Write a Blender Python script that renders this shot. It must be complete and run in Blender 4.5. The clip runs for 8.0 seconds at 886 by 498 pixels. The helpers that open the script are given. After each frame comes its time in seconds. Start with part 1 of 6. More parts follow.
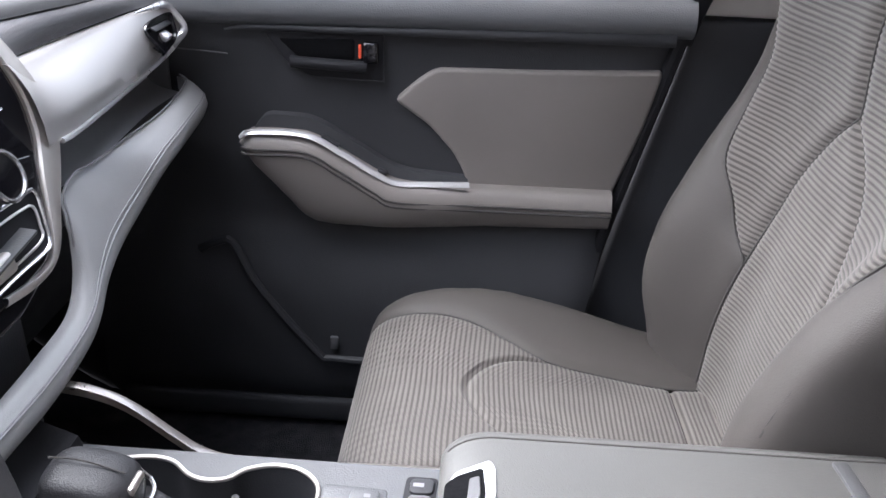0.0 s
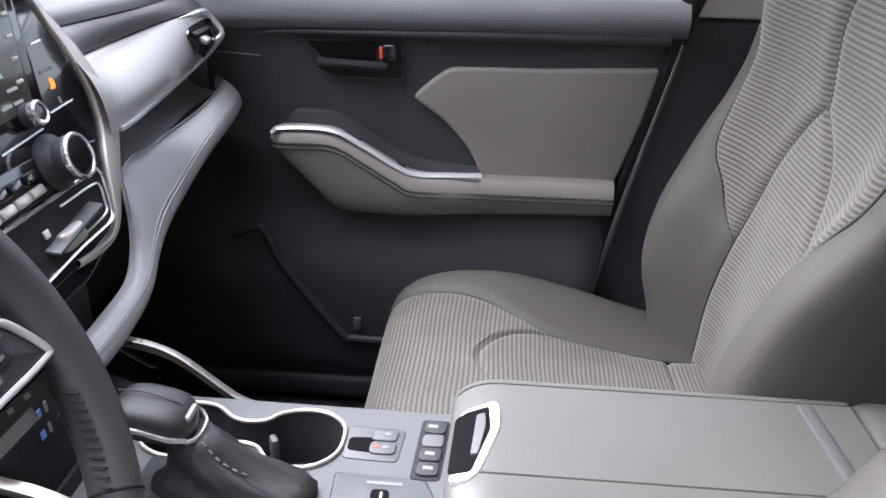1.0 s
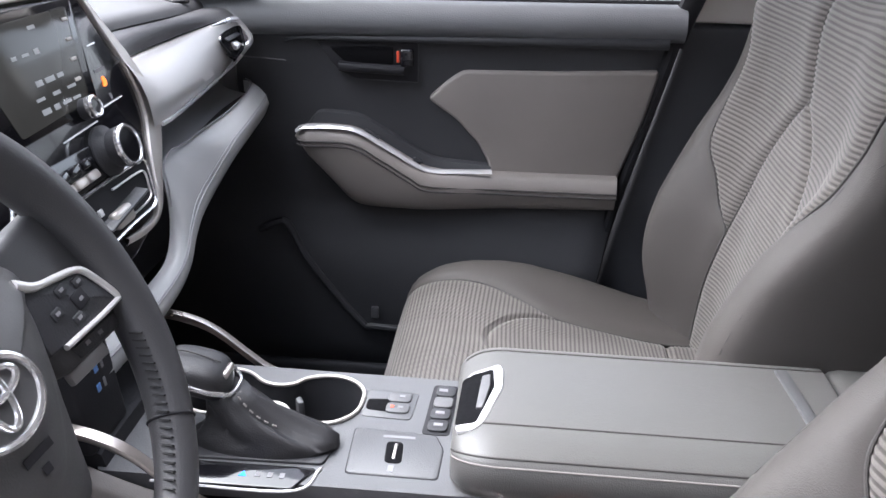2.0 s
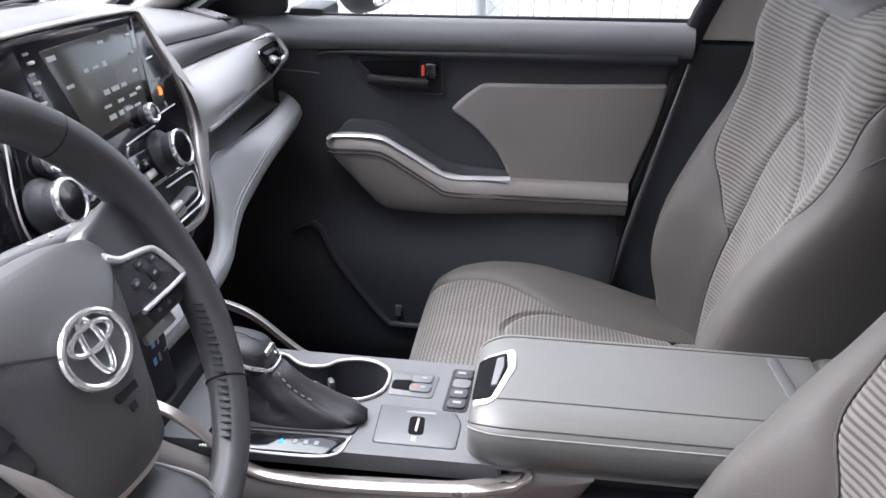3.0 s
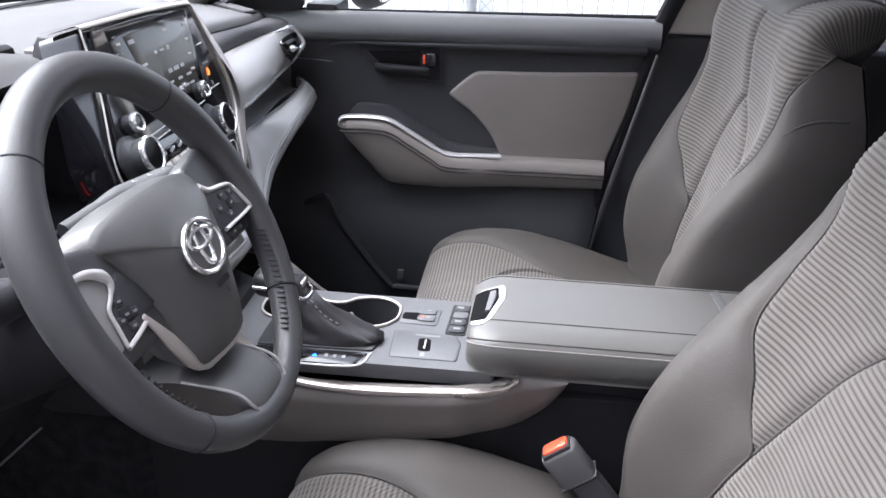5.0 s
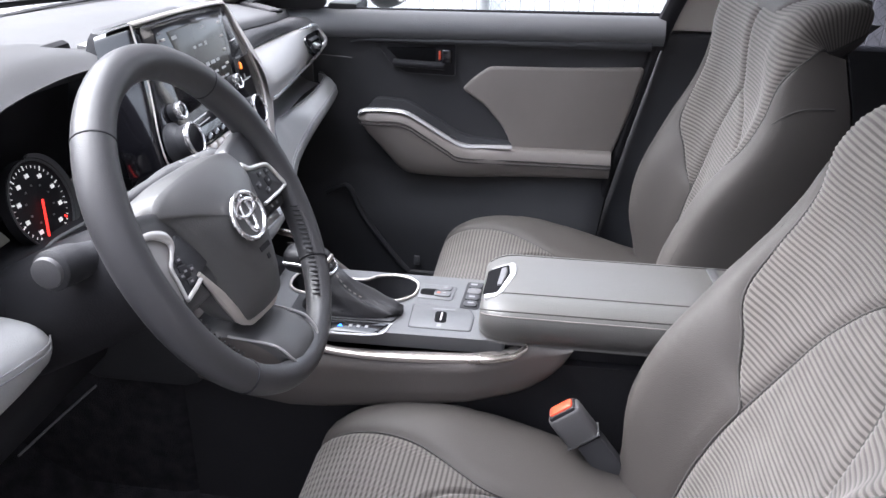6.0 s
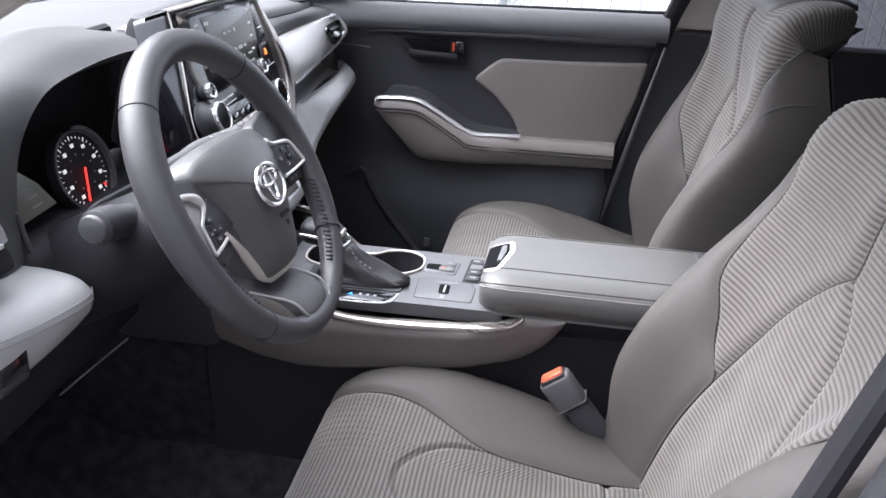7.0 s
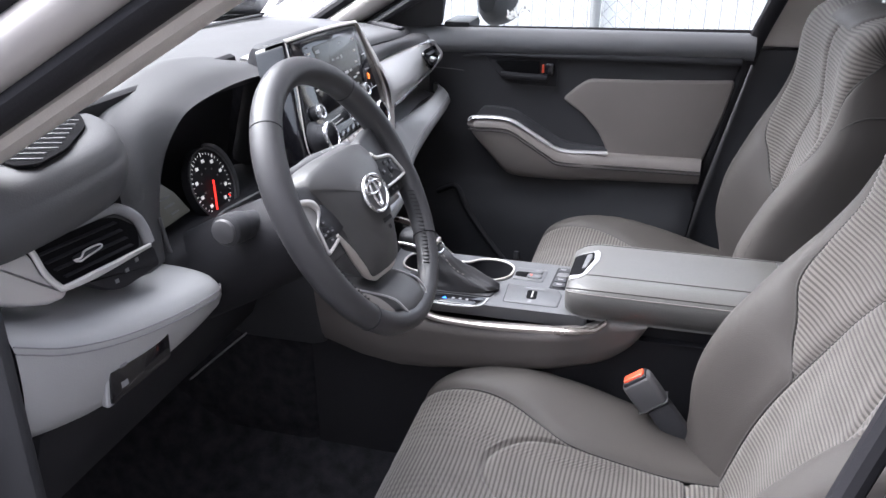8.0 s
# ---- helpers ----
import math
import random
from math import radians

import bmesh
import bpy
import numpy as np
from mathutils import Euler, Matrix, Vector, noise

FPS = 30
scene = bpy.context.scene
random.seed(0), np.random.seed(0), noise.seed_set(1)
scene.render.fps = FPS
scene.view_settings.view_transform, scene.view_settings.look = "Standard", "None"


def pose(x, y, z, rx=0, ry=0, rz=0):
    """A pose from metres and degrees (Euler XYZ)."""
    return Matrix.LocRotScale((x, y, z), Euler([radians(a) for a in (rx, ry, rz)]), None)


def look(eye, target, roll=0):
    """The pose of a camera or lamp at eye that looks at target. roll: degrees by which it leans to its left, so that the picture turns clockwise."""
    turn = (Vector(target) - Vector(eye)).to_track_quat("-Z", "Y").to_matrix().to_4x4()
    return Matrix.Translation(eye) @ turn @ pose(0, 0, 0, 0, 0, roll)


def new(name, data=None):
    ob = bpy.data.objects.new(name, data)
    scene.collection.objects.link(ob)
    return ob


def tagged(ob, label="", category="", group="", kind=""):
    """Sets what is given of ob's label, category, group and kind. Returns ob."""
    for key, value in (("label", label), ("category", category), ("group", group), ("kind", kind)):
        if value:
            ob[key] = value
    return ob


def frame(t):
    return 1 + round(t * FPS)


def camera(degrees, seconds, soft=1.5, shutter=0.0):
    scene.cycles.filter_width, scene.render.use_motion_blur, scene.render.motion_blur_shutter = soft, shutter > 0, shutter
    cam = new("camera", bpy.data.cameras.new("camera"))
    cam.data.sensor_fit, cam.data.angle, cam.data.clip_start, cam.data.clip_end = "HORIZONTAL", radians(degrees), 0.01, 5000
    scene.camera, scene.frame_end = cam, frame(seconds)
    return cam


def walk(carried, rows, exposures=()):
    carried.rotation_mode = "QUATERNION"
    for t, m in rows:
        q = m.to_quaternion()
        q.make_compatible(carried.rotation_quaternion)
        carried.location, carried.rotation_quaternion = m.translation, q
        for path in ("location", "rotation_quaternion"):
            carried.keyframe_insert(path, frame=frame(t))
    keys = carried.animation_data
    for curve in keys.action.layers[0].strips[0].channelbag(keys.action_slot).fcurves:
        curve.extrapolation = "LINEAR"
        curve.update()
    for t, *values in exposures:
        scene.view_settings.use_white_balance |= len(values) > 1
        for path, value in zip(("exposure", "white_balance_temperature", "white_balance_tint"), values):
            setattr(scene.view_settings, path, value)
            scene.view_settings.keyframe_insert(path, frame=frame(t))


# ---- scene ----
cam = camera(57.7, 8.0)
PATH = [
    (0, (0.001, 0.01, 1.374), (-0.055, 1.798, 0.48), 2.6),
    (0.5, (0.005, -0.046, 1.382), (-0.086, 1.744, 0.496), 2.0),
    (1, (0.015, -0.101, 1.384), (-0.091, 1.695, 0.51), 1.8),
    (2.5, (0.037, -0.24, 1.399), (-0.145, 1.568, 0.563), 1.1),
    (3, (0.041, -0.288, 1.409), (-0.165, 1.524, 0.59), 1.2),
    (3.5, (0.038, -0.343, 1.418), (-0.173, 1.474, 0.611), 1.5),
    (4, (0.044, -0.396, 1.423), (-0.155, 1.421, 0.613), 1.6),
    (4.5, (0.046, -0.448, 1.427), (-0.123, 1.368, 0.607), 1.9),
    (6, (0.053, -0.6, 1.441), (-0.156, 1.212, 0.62), 1.4),
    (6.5, (0.065, -0.64, 1.447), (-0.131, 1.166, 0.608), 2.4),
    (7, (0.082, -0.694, 1.457), (-0.163, 1.106, 0.619), 2.6),
    (7.5, (0.09, -0.741, 1.466), (-0.307, 1.042, 0.652), 0.8),
    (8, (0.102, -0.788, 1.474), (-0.37, 0.987, 0.681), 0.1),
]
walk(cam, [(t, look(eye, target, roll)) for t, eye, target, roll in PATH],
     exposures=[(0.0, 2.80, 6100, 17), (3.0, 2.78, 6100, 17), (4.0, 2.71, 6100, 17), (6.0, 2.84, 6100, 17), (7.5, 2.85, 6100, 17), (8.0, 2.68, 6100, 17)])

# ---- light: overcast daylight from a bright sky ----
world = bpy.data.worlds.new("sky")
scene.world = world
world.use_nodes = True
wn = world.node_tree.nodes
wl = world.node_tree.links
wbg = wn["Background"]
sky = wn.new("ShaderNodeTexSky")
sky.sky_type = "NISHITA"
sky.sun_disc = False
sky.sun_elevation = radians(50)
sky.sun_rotation = radians(286)
sky.dust_density = 4.0
sky.air_density = 1.0
soft_sky = wn.new("ShaderNodeHueSaturation")
soft_sky.inputs["Saturation"].default_value = 0.30
wl.new(sky.outputs[0], soft_sky.inputs["Color"])
wl.new(soft_sky.outputs[0], wbg.inputs["Color"])
wbg.inputs["Strength"].default_value = 0.15
sun = new("sun", bpy.data.lights.new("sun", "SUN"))
sun.data.energy = 1.1
sun.data.angle = radians(70)
sun.data.color = (1.0, 0.98, 0.95)
sun.matrix_world = look((-1.8, 0.9, 4.2), (0, 0.4, 0.6))

# ---- plan ----
MID, DRV, PAS = 0.50, 0.145, 0.855
FLOOR_Z = 0.42


# ---- materials ----
def material(name, colour, rough=0.5, metal=0.0, spec=0.5, grain=0.0, grain_size=400.0, mottle=0.0, mottle_size=6.0, coat=0.0,
             rough_var=0.0, bump_dist=0.0006):
    m = bpy.data.materials.new(name)
    m.use_nodes = True
    n, l = m.node_tree.nodes, m.node_tree.links
    b = n["Principled BSDF"]
    b.inputs["Base Color"].default_value = (*colour, 1)
    b.inputs["Roughness"].default_value = rough
    b.inputs["Metallic"].default_value = metal
    b.inputs["Specular IOR Level"].default_value = spec
    b.inputs["Coat Weight"].default_value = coat
    co = n.new("ShaderNodeTexCoord")
    if mottle > 0 or rough_var > 0:
        t = n.new("ShaderNodeTexNoise")
        t.inputs["Scale"].default_value = mottle_size
        t.inputs["Detail"].default_value = 5
        l.new(co.outputs["Object"], t.inputs["Vector"])
        if mottle > 0:
            r = n.new("ShaderNodeMapRange")
            r.inputs["From Min"].default_value, r.inputs["From Max"].default_value = 0.3, 0.7
            r.inputs["To Min"].default_value, r.inputs["To Max"].default_value = 1 - mottle, 1 + mottle
            l.new(t.outputs["Fac"], r.inputs["Value"])
            mul = n.new("ShaderNodeVectorMath")
            mul.operation = "SCALE"
            mul.inputs[0].default_value = colour
            l.new(r.outputs[0], mul.inputs["Scale"])
            l.new(mul.outputs[0], b.inputs["Base Color"])
        if rough_var > 0:
            r2 = n.new("ShaderNodeMapRange")
            r2.inputs["From Min"].default_value, r2.inputs["From Max"].default_value = 0.3, 0.7
            r2.inputs["To Min"].default_value, r2.inputs["To Max"].default_value = rough - rough_var, rough + rough_var
            l.new(t.outputs["Fac"], r2.inputs["Value"])
            l.new(r2.outputs[0], b.inputs["Roughness"])
    if grain > 0:
        v = n.new("ShaderNodeTexVoronoi")
        v.inputs["Scale"].default_value = grain_size
        l.new(co.outputs["Object"], v.inputs["Vector"])
        v2 = n.new("ShaderNodeTexNoise")
        v2.inputs["Scale"].default_value = grain_size * 0.12
        v2.inputs["Detail"].default_value = 3
        l.new(co.outputs["Object"], v2.inputs["Vector"])
        ad = n.new("ShaderNodeMath")
        ad.operation = "ADD"
        l.new(v.outputs["Distance"], ad.inputs[0])
        l.new(v2.outputs["Fac"], ad.inputs[1])
        bp = n.new("ShaderNodeBump")
        bp.inputs["Strength"].default_value = grain
        bp.inputs["Distance"].default_value = bump_dist
        l.new(ad.outputs[0], bp.inputs["Height"])
        l.new(bp.outputs[0], b.inputs["Normal"])
    return m


RIB = 0.0068


def ribbed_fabric(name, light, dark):
    """Woven seat cloth with raised cross ribs, along the second UV axis (metres)."""
    m = bpy.data.materials.new(name)
    m.use_nodes = True
    n, l = m.node_tree.nodes, m.node_tree.links
    b = n["Principled BSDF"]
    uv = n.new("ShaderNodeUVMap")
    sep = n.new("ShaderNodeSeparateXYZ")
    l.new(uv.outputs[0], sep.inputs[0])
    s = n.new("ShaderNodeMath")
    s.operation = "MULTIPLY"
    s.inputs[1].default_value = 2 * math.pi / RIB
    l.new(sep.outputs["Y"], s.inputs[0])
    sn = n.new("ShaderNodeMath")
    sn.operation = "SINE"
    l.new(s.outputs[0], sn.inputs[0])
    r = n.new("ShaderNodeMapRange")
    r.interpolation_type = "SMOOTHSTEP"
    r.inputs["From Min"].default_value, r.inputs["From Max"].default_value = -0.9, 0.5
    l.new(sn.outputs[0], r.inputs["Value"])
    no = n.new("ShaderNodeTexNoise")
    no.inputs["Scale"].default_value = 900
    no.inputs["Detail"].default_value = 2
    l.new(uv.outputs[0], no.inputs["Vector"])
    big = n.new("ShaderNodeTexNoise")
    big.inputs["Scale"].default_value = 14
    l.new(uv.outputs[0], big.inputs["Vector"])
    mix = n.new("ShaderNodeMix")
    mix.data_type = "RGBA"
    mix.inputs["A"].default_value = (*dark, 1)
    mix.inputs["B"].default_value = (*light, 1)
    l.new(r.outputs[0], mix.inputs["Factor"])
    var = n.new("ShaderNodeMath")
    var.operation = "ADD"
    l.new(no.outputs["Fac"], var.inputs[0])
    l.new(big.outputs["Fac"], var.inputs[1])
    vr = n.new("ShaderNodeMapRange")
    vr.inputs["From Min"].default_value, vr.inputs["From Max"].default_value = 0.6, 1.4
    vr.inputs["To Min"].default_value, vr.inputs["To Max"].default_value = 0.86, 1.14
    l.new(var.outputs[0], vr.inputs["Value"])
    sc = n.new("ShaderNodeVectorMath")
    sc.operation = "SCALE"
    l.new(mix.outputs["Result"], sc.inputs[0])
    l.new(vr.outputs[0], sc.inputs["Scale"])
    l.new(sc.outputs[0], b.inputs["Base Color"])
    b.inputs["Roughness"].default_value = 0.85
    b.inputs["Specular IOR Level"].default_value = 0.25
    b.inputs["Sheen Weight"].default_value = 0.15
    bp = n.new("ShaderNodeBump")
    bp.inputs["Strength"].default_value = 0.35
    bp.inputs["Distance"].default_value = 0.0005
    l.new(no.outputs["Fac"], bp.inputs["Height"])
    l.new(bp.outputs[0], b.inputs["Normal"])
    return m


def emitter(name, colour, strength):
    m = material(name, colour, 0.4)
    b = m.node_tree.nodes["Principled BSDF"]
    b.inputs["Emission Color"].default_value = (*colour, 1)
    b.inputs["Emission Strength"].default_value = strength
    return m


def glass_material(name, tint=(0.9, 0.95, 0.93)):
    m = bpy.data.materials.new(name)
    m.use_nodes = True
    n, l = m.node_tree.nodes, m.node_tree.links
    n.remove(n["Principled BSDF"])
    tr = n.new("ShaderNodeBsdfTransparent")
    tr.inputs[0].default_value = (*tint, 1)
    gl = n.new("ShaderNodeBsdfGlossy")
    gl.inputs["Roughness"].default_value = 0.02
    fr = n.new("ShaderNodeFresnel")
    fr.inputs["IOR"].default_value = 1.35
    mx = n.new("ShaderNodeMixShader")
    l.new(fr.outputs[0], mx.inputs[0])
    l.new(tr.outputs[0], mx.inputs[1])
    l.new(gl.outputs[0], mx.inputs[2])
    l.new(mx.outputs[0], n["Material Output"].inputs[0])
    return m


M_RIB = ribbed_fabric("ribbed_cloth", (0.124, 0.115, 0.106), (0.055, 0.050, 0.046))
M_LEATHER = material("grey_leatherette", (0.059, 0.054, 0.050), 0.62, spec=0.35, grain=0.3, grain_size=700, mottle=0.05, rough_var=0.05)
M_INSERT = material("taupe_leatherette", (0.198, 0.179, 0.167), 0.5, grain=0.25, grain_size=700, mottle=0.06, rough_var=0.05)
M_FLANK = material("flank_leatherette", (0.118, 0.107, 0.101), 0.5, grain=0.25, grain_size=700, mottle=0.06, rough_var=0.05)
M_LID = material("grey_vinyl", (0.094, 0.093, 0.089), 0.42, grain=0.3, grain_size=650, mottle=0.05, rough_var=0.06)
M_BOLSTER = material("pale_grey_vinyl", (0.37, 0.376, 0.38), 0.42, grain=0.3, grain_size=650, mottle=0.05)
M_DASH = material("dash_grey_plastic", (0.080, 0.081, 0.084), 0.60, spec=0.3, grain=0.25, grain_size=520, mottle=0.06, rough_var=0.05)
M_DARK = material("black_grained_plastic", (0.040, 0.041, 0.045), 0.55, spec=0.3, grain=0.4, grain_size=520, mottle=0.1, rough_var=0.07)
M_SILL = material("sill_grey_vinyl", (0.115, 0.119, 0.125), 0.48, grain=0.4, grain_size=520, mottle=0.06, rough_var=0.05)
M_TRAY = material("tray_grey_plastic", (0.28, 0.285, 0.295), 0.5, grain=0.35, grain_size=520, mottle=0.05)
M_FACE = material("dark_grey_padded_plastic", (0.10, 0.10, 0.104), 0.5, grain=0.4, grain_size=520, mottle=0.08)
M_CONSOLE = material("console_grey_plastic", (0.092, 0.094, 0.098), 0.42, grain=0.35, grain_size=600, mottle=0.06, rough_var=0.05)
M_CARPET = material("black_carpet", (0.028, 0.028, 0.032), 0.95, spec=0.1, grain=1.0, grain_size=500, mottle=0.35, mottle_size=40, bump_dist=0.002)
M_SILVER = material("satin_silver_trim", (0.74, 0.73, 0.72), 0.36, metal=0.55, grain=0.06, grain_size=900, mottle=0.03, rough_var=0.05)
M_BAND = material("satin_silver_band", (0.58, 0.57, 0.56), 0.38, metal=0.4, grain=0.06, grain_size=900, mottle=0.03, rough_var=0.05)
M_CHROME = material("chrome", (0.90, 0.90, 0.91), 0.25, metal=0.6, mottle=0.02, rough_var=0.04)
M_POLISH = material("polished_chrome", (0.90, 0.90, 0.91), 0.16, metal=0.85, mottle=0.02, rough_var=0.04)
M_SPOKE = material("satin_grey_spoke", (0.30, 0.296, 0.292), 0.38, metal=0.3, grain=0.05, grain_size=900, mottle=0.03)
M_EDGE = material("satin_edge_trim", (0.62, 0.585, 0.55), 0.42, metal=0.7, grain=0.05, grain_size=900, mottle=0.03, rough_var=0.05)
M_PIANO = material("gloss_black", (0.008, 0.008, 0.010), 0.10, coat=0.4, rough_var=0.04, mottle=0.05)
M_WHEEL = material("black_leather", (0.050, 0.050, 0.053), 0.42, grain=0.2, grain_size=900, mottle=0.08, rough_var=0.06)
M_HUB = material("hub_grey_plastic", (0.078, 0.078, 0.079), 0.45, grain=0.18, grain_size=600, mottle=0.05, rough_var=0.05)
M_RUBBER = material("black_rubber", (0.022, 0.022, 0.025), 0.65, spec=0.2, grain=0.2, mottle=0.1)
M_STITCH = material("grey_stitch", (0.045, 0.042, 0.040), 0.8, mottle=0.1, mottle_size=300)
# near-black that puts the shade inside slots, wells and grilles into the colour
M_RECESS_SHADE = material("recess_shade_black", (0.008, 0.008, 0.009), 0.95, spec=0.05, mottle=0.2, mottle_size=300)
M_THREAD = material("black_thread", (0.018, 0.018, 0.019), 0.75, mottle=0.1, mottle_size=300)
M_PALESTITCH = material("pale_stitch", (0.20, 0.19, 0.18), 0.8, mottle=0.1, mottle_size=300)
M_PADSTITCH = material("pad_stitch", (0.26, 0.26, 0.27), 0.8, mottle=0.1, mottle_size=300)
M_BOOT = material("boot_leather", (0.020, 0.020, 0.022), 0.5, grain=0.4, grain_size=700, mottle=0.1)
M_LIT = emitter("lit_print", (0.75, 0.75, 0.72), 0.10)
M_GLASS = glass_material("window_glass")
M_PAINT = material("silver_car_paint", (0.46, 0.44, 0.42), 0.34, metal=0.2, coat=0.6, grain=0.05, grain_size=1500, mottle=0.02)
M_LINER = material("greige_trim", (0.56, 0.53, 0.49), 0.7, grain=0.3, grain_size=500, mottle=0.04)
M_RED = material("red_plastic", (0.75, 0.09, 0.04), 0.4, mottle=0.05)
M_WHITE = material("white_print", (0.72, 0.72, 0.72), 0.6, mottle=0.05)
M_DIM = material("dim_print", (0.20, 0.20, 0.21), 0.6, mottle=0.05)
M_BLUE = emitter("blue_led", (0.02, 0.18, 1.0), 0.7)
M_PORT = emitter("port_led", (0.10, 0.22, 0.50), 0.012)
M_STRIP = material("satin_bronze_trim", (0.50, 0.46, 0.43), 0.3, metal=0.9, grain=0.06, grain_size=900, mottle=0.03, rough_var=0.05)
M_ORANGE = emitter("orange_lamp", (1.0, 0.20, 0.015), 0.25)
M_NEEDLE = emitter("red_needle", (1.0, 0.03, 0.02), 0.35)


# ---- mesh helpers ----
def hermite(keys, t):
    """Smooth interpolation through (t, value) keys."""
    k = np.array(keys, float)
    x, y = k[:, 0], k[:, 1]
    d = np.gradient(y, x)
    t = np.clip(np.asarray(t, float), x[0], x[-1])
    i = np.clip(np.searchsorted(x, t) - 1, 0, len(x) - 2)
    h = x[i + 1] - x[i]
    u = (t - x[i]) / h
    return ((2 * u**3 - 3 * u**2 + 1) * y[i] + (u**3 - 2 * u**2 + u) * h * d[i] + (3 * u**2 - 2 * u**3) * y[i + 1] + (u**3 - u**2) * h * d[i + 1])


def curve(pts, n, closed=False):
    """n points evenly spaced along a smooth line through pts."""
    p = np.array(pts, float)
    if closed:
        p = np.vstack([p[-2:], p, p[:3]])
        a, b = 2, len(p) - 3
    else:
        p = np.vstack([2 * p[0] - p[1], p, 2 * p[-1] - p[-2]])
        a, b = 1, len(p) - 2
    out = []
    for i in range(a, b):
        for u in np.linspace(0, 1, 24, endpoint=False):
            q = p[i - 1:i + 3]
            out.append(0.5 * (2 * q[1] + (q[2] - q[0]) * u + (2 * q[0] - 5 * q[1] + 4 * q[2] - q[3]) * u**2 + (-q[0] + 3 * q[1] - 3 * q[2] + q[3]) * u**3))
    out.append(p[b])
    out = np.array(out)
    s = np.r_[0, np.cumsum(np.linalg.norm(np.diff(out, axis=0), axis=1))]
    w = np.linspace(0, s[-1], n + 1 if closed else n)
    if closed:
        w = w[:-1]
    return np.array([np.interp(w, s, out[:, k]) for k in range(p.shape[1])]).T


def thing(name, label, category, group="", kind="", at=None):
    ob = tagged(new(name), label, category, group, kind)
    ob.empty_display_size = 0.05
    if at is not None:
        ob.matrix_basis = at
    return ob


def part(name, verts, faces, mat, parent=None, label="", smooth=True, uvs=None, sharp=35):
    """One mesh object under a thing or under a part."""
    me = bpy.data.meshes.new(name)
    me.from_pydata([tuple(map(float, v)) for v in verts], [], [tuple(map(int, f)) for f in faces])
    bm = bmesh.new()
    bm.from_mesh(me)
    bmesh.ops.recalc_face_normals(bm, faces=bm.faces)
    if smooth:
        lim = radians(sharp)
        for f in bm.faces:
            f.smooth = True
        for e in bm.edges:
            if len(e.link_faces) == 2 and e.calc_face_angle(0) > lim:
                e.smooth = False
    bm.to_mesh(me)
    bm.free()
    if uvs is not None:
        lay = me.uv_layers.new(name="UVMap")
        idx = np.zeros(len(me.loops), dtype=np.int32)
        me.loops.foreach_get("vertex_index", idx)
        lay.data.foreach_set("uv", np.asarray(uvs, dtype=np.float32)[idx].ravel())
    me.materials.append(mat)
    ob = new(name, me)
    if parent is not None:
        ob.parent = parent
    if label:
        tagged(ob, label)
    return ob


def part_bm(name, bm, mat, parent=None, label="", smooth=True, sharp=35):
    bm.verts.index_update()
    v = [x.co.copy() for x in bm.verts]
    f = [[x.index for x in y.verts] for y in bm.faces]
    bm.free()
    return part(name, v, f, mat, parent, label, smooth, None, sharp)


def sheet_faces(n, m, closed=False, flip=False):
    f = []
    for i in range(n - 1):
        for j in range(m if closed else m - 1):
            k = (j + 1) % m
            q = (i * m + j, i * m + k, (i + 1) * m + k, (i + 1) * m + j)
            f.append(q[::-1] if flip else q)
    return f


def loft(rings, closed=True, caps=True):
    rings = [np.asarray(r, float) for r in rings]
    n, m = len(rings), len(rings[0])
    v = np.vstack(rings)
    f = sheet_faces(n, m, closed)
    if closed and caps:
        f.append(tuple(range(m))[::-1])
        f.append(tuple((n - 1) * m + j for j in range(m)))
    return v, f


def tube(path, radius, sides=10, closed=False, flat=None, up=None):
    """A round bar along path; flat=(a, b): an oval with half-widths a (sideways) and b (along up)."""
    p = np.asarray(path, float)
    n = len(p)
    t = np.roll(p, -1, 0) - np.roll(p, 1, 0) if closed else np.gradient(p, axis=0)
    t /= np.linalg.norm(t, axis=1)[:, None] + 1e-12
    a = np.array(up if up is not None else ((0, 0, 1) if abs(t[0][2]) < 0.9 else (1, 0, 0)), float)
    rings = []
    for i in range(n):
        a2 = a - (a @ t[i]) * t[i]
        if np.linalg.norm(a2) > 1e-6:
            a2 /= np.linalg.norm(a2)
        if up is None:
            a = a2
        b = np.cross(t[i], a2)
        r = radius if np.isscalar(radius) else radius[i]
        ha, hb = (r, r) if flat is None else (flat[0] * r, flat[1] * r)
        th = np.linspace(0, 2 * math.pi, sides, endpoint=False)
        rings.append(p[i] + np.outer(np.cos(th) * ha, b) + np.outer(np.sin(th) * hb, a2))
    if closed:
        rings.append(rings[0])
        v, f = loft(rings[:-1], True, False)
        m = sides
        for j in range(m):
            k = (j + 1) % m
            f.append(((n - 1) * m + j, (n - 1) * m + k, k, j))
        return v, f
    return loft(rings)


def prism(outline, frame_m, depth, bevel=0.002, seg=2):
    """A flat outline in frame_m's x-y plane, grown along +z by depth, with its edges rounded."""
    bm = bmesh.new()
    vs = [bm.verts.new((x, y, 0)) for x, y in outline]
    f = bm.faces.new(vs)
    r = bmesh.ops.extrude_face_region(bm, geom=[f])
    top = [g for g in r["geom"] if isinstance(g, bmesh.types.BMVert)]
    for w in top:
        w.co.z += depth
    bmesh.ops.recalc_face_normals(bm, faces=bm.faces)
    if bevel > 0:
        ed = [e for e in bm.edges if all(abs(w.co.z - depth) < 1e-6 for w in e.verts)]
        bmesh.ops.bevel(bm, geom=ed, offset=bevel, segments=seg, affect="EDGES", profile=0.5)
    bm.transform(frame_m)
    return bm


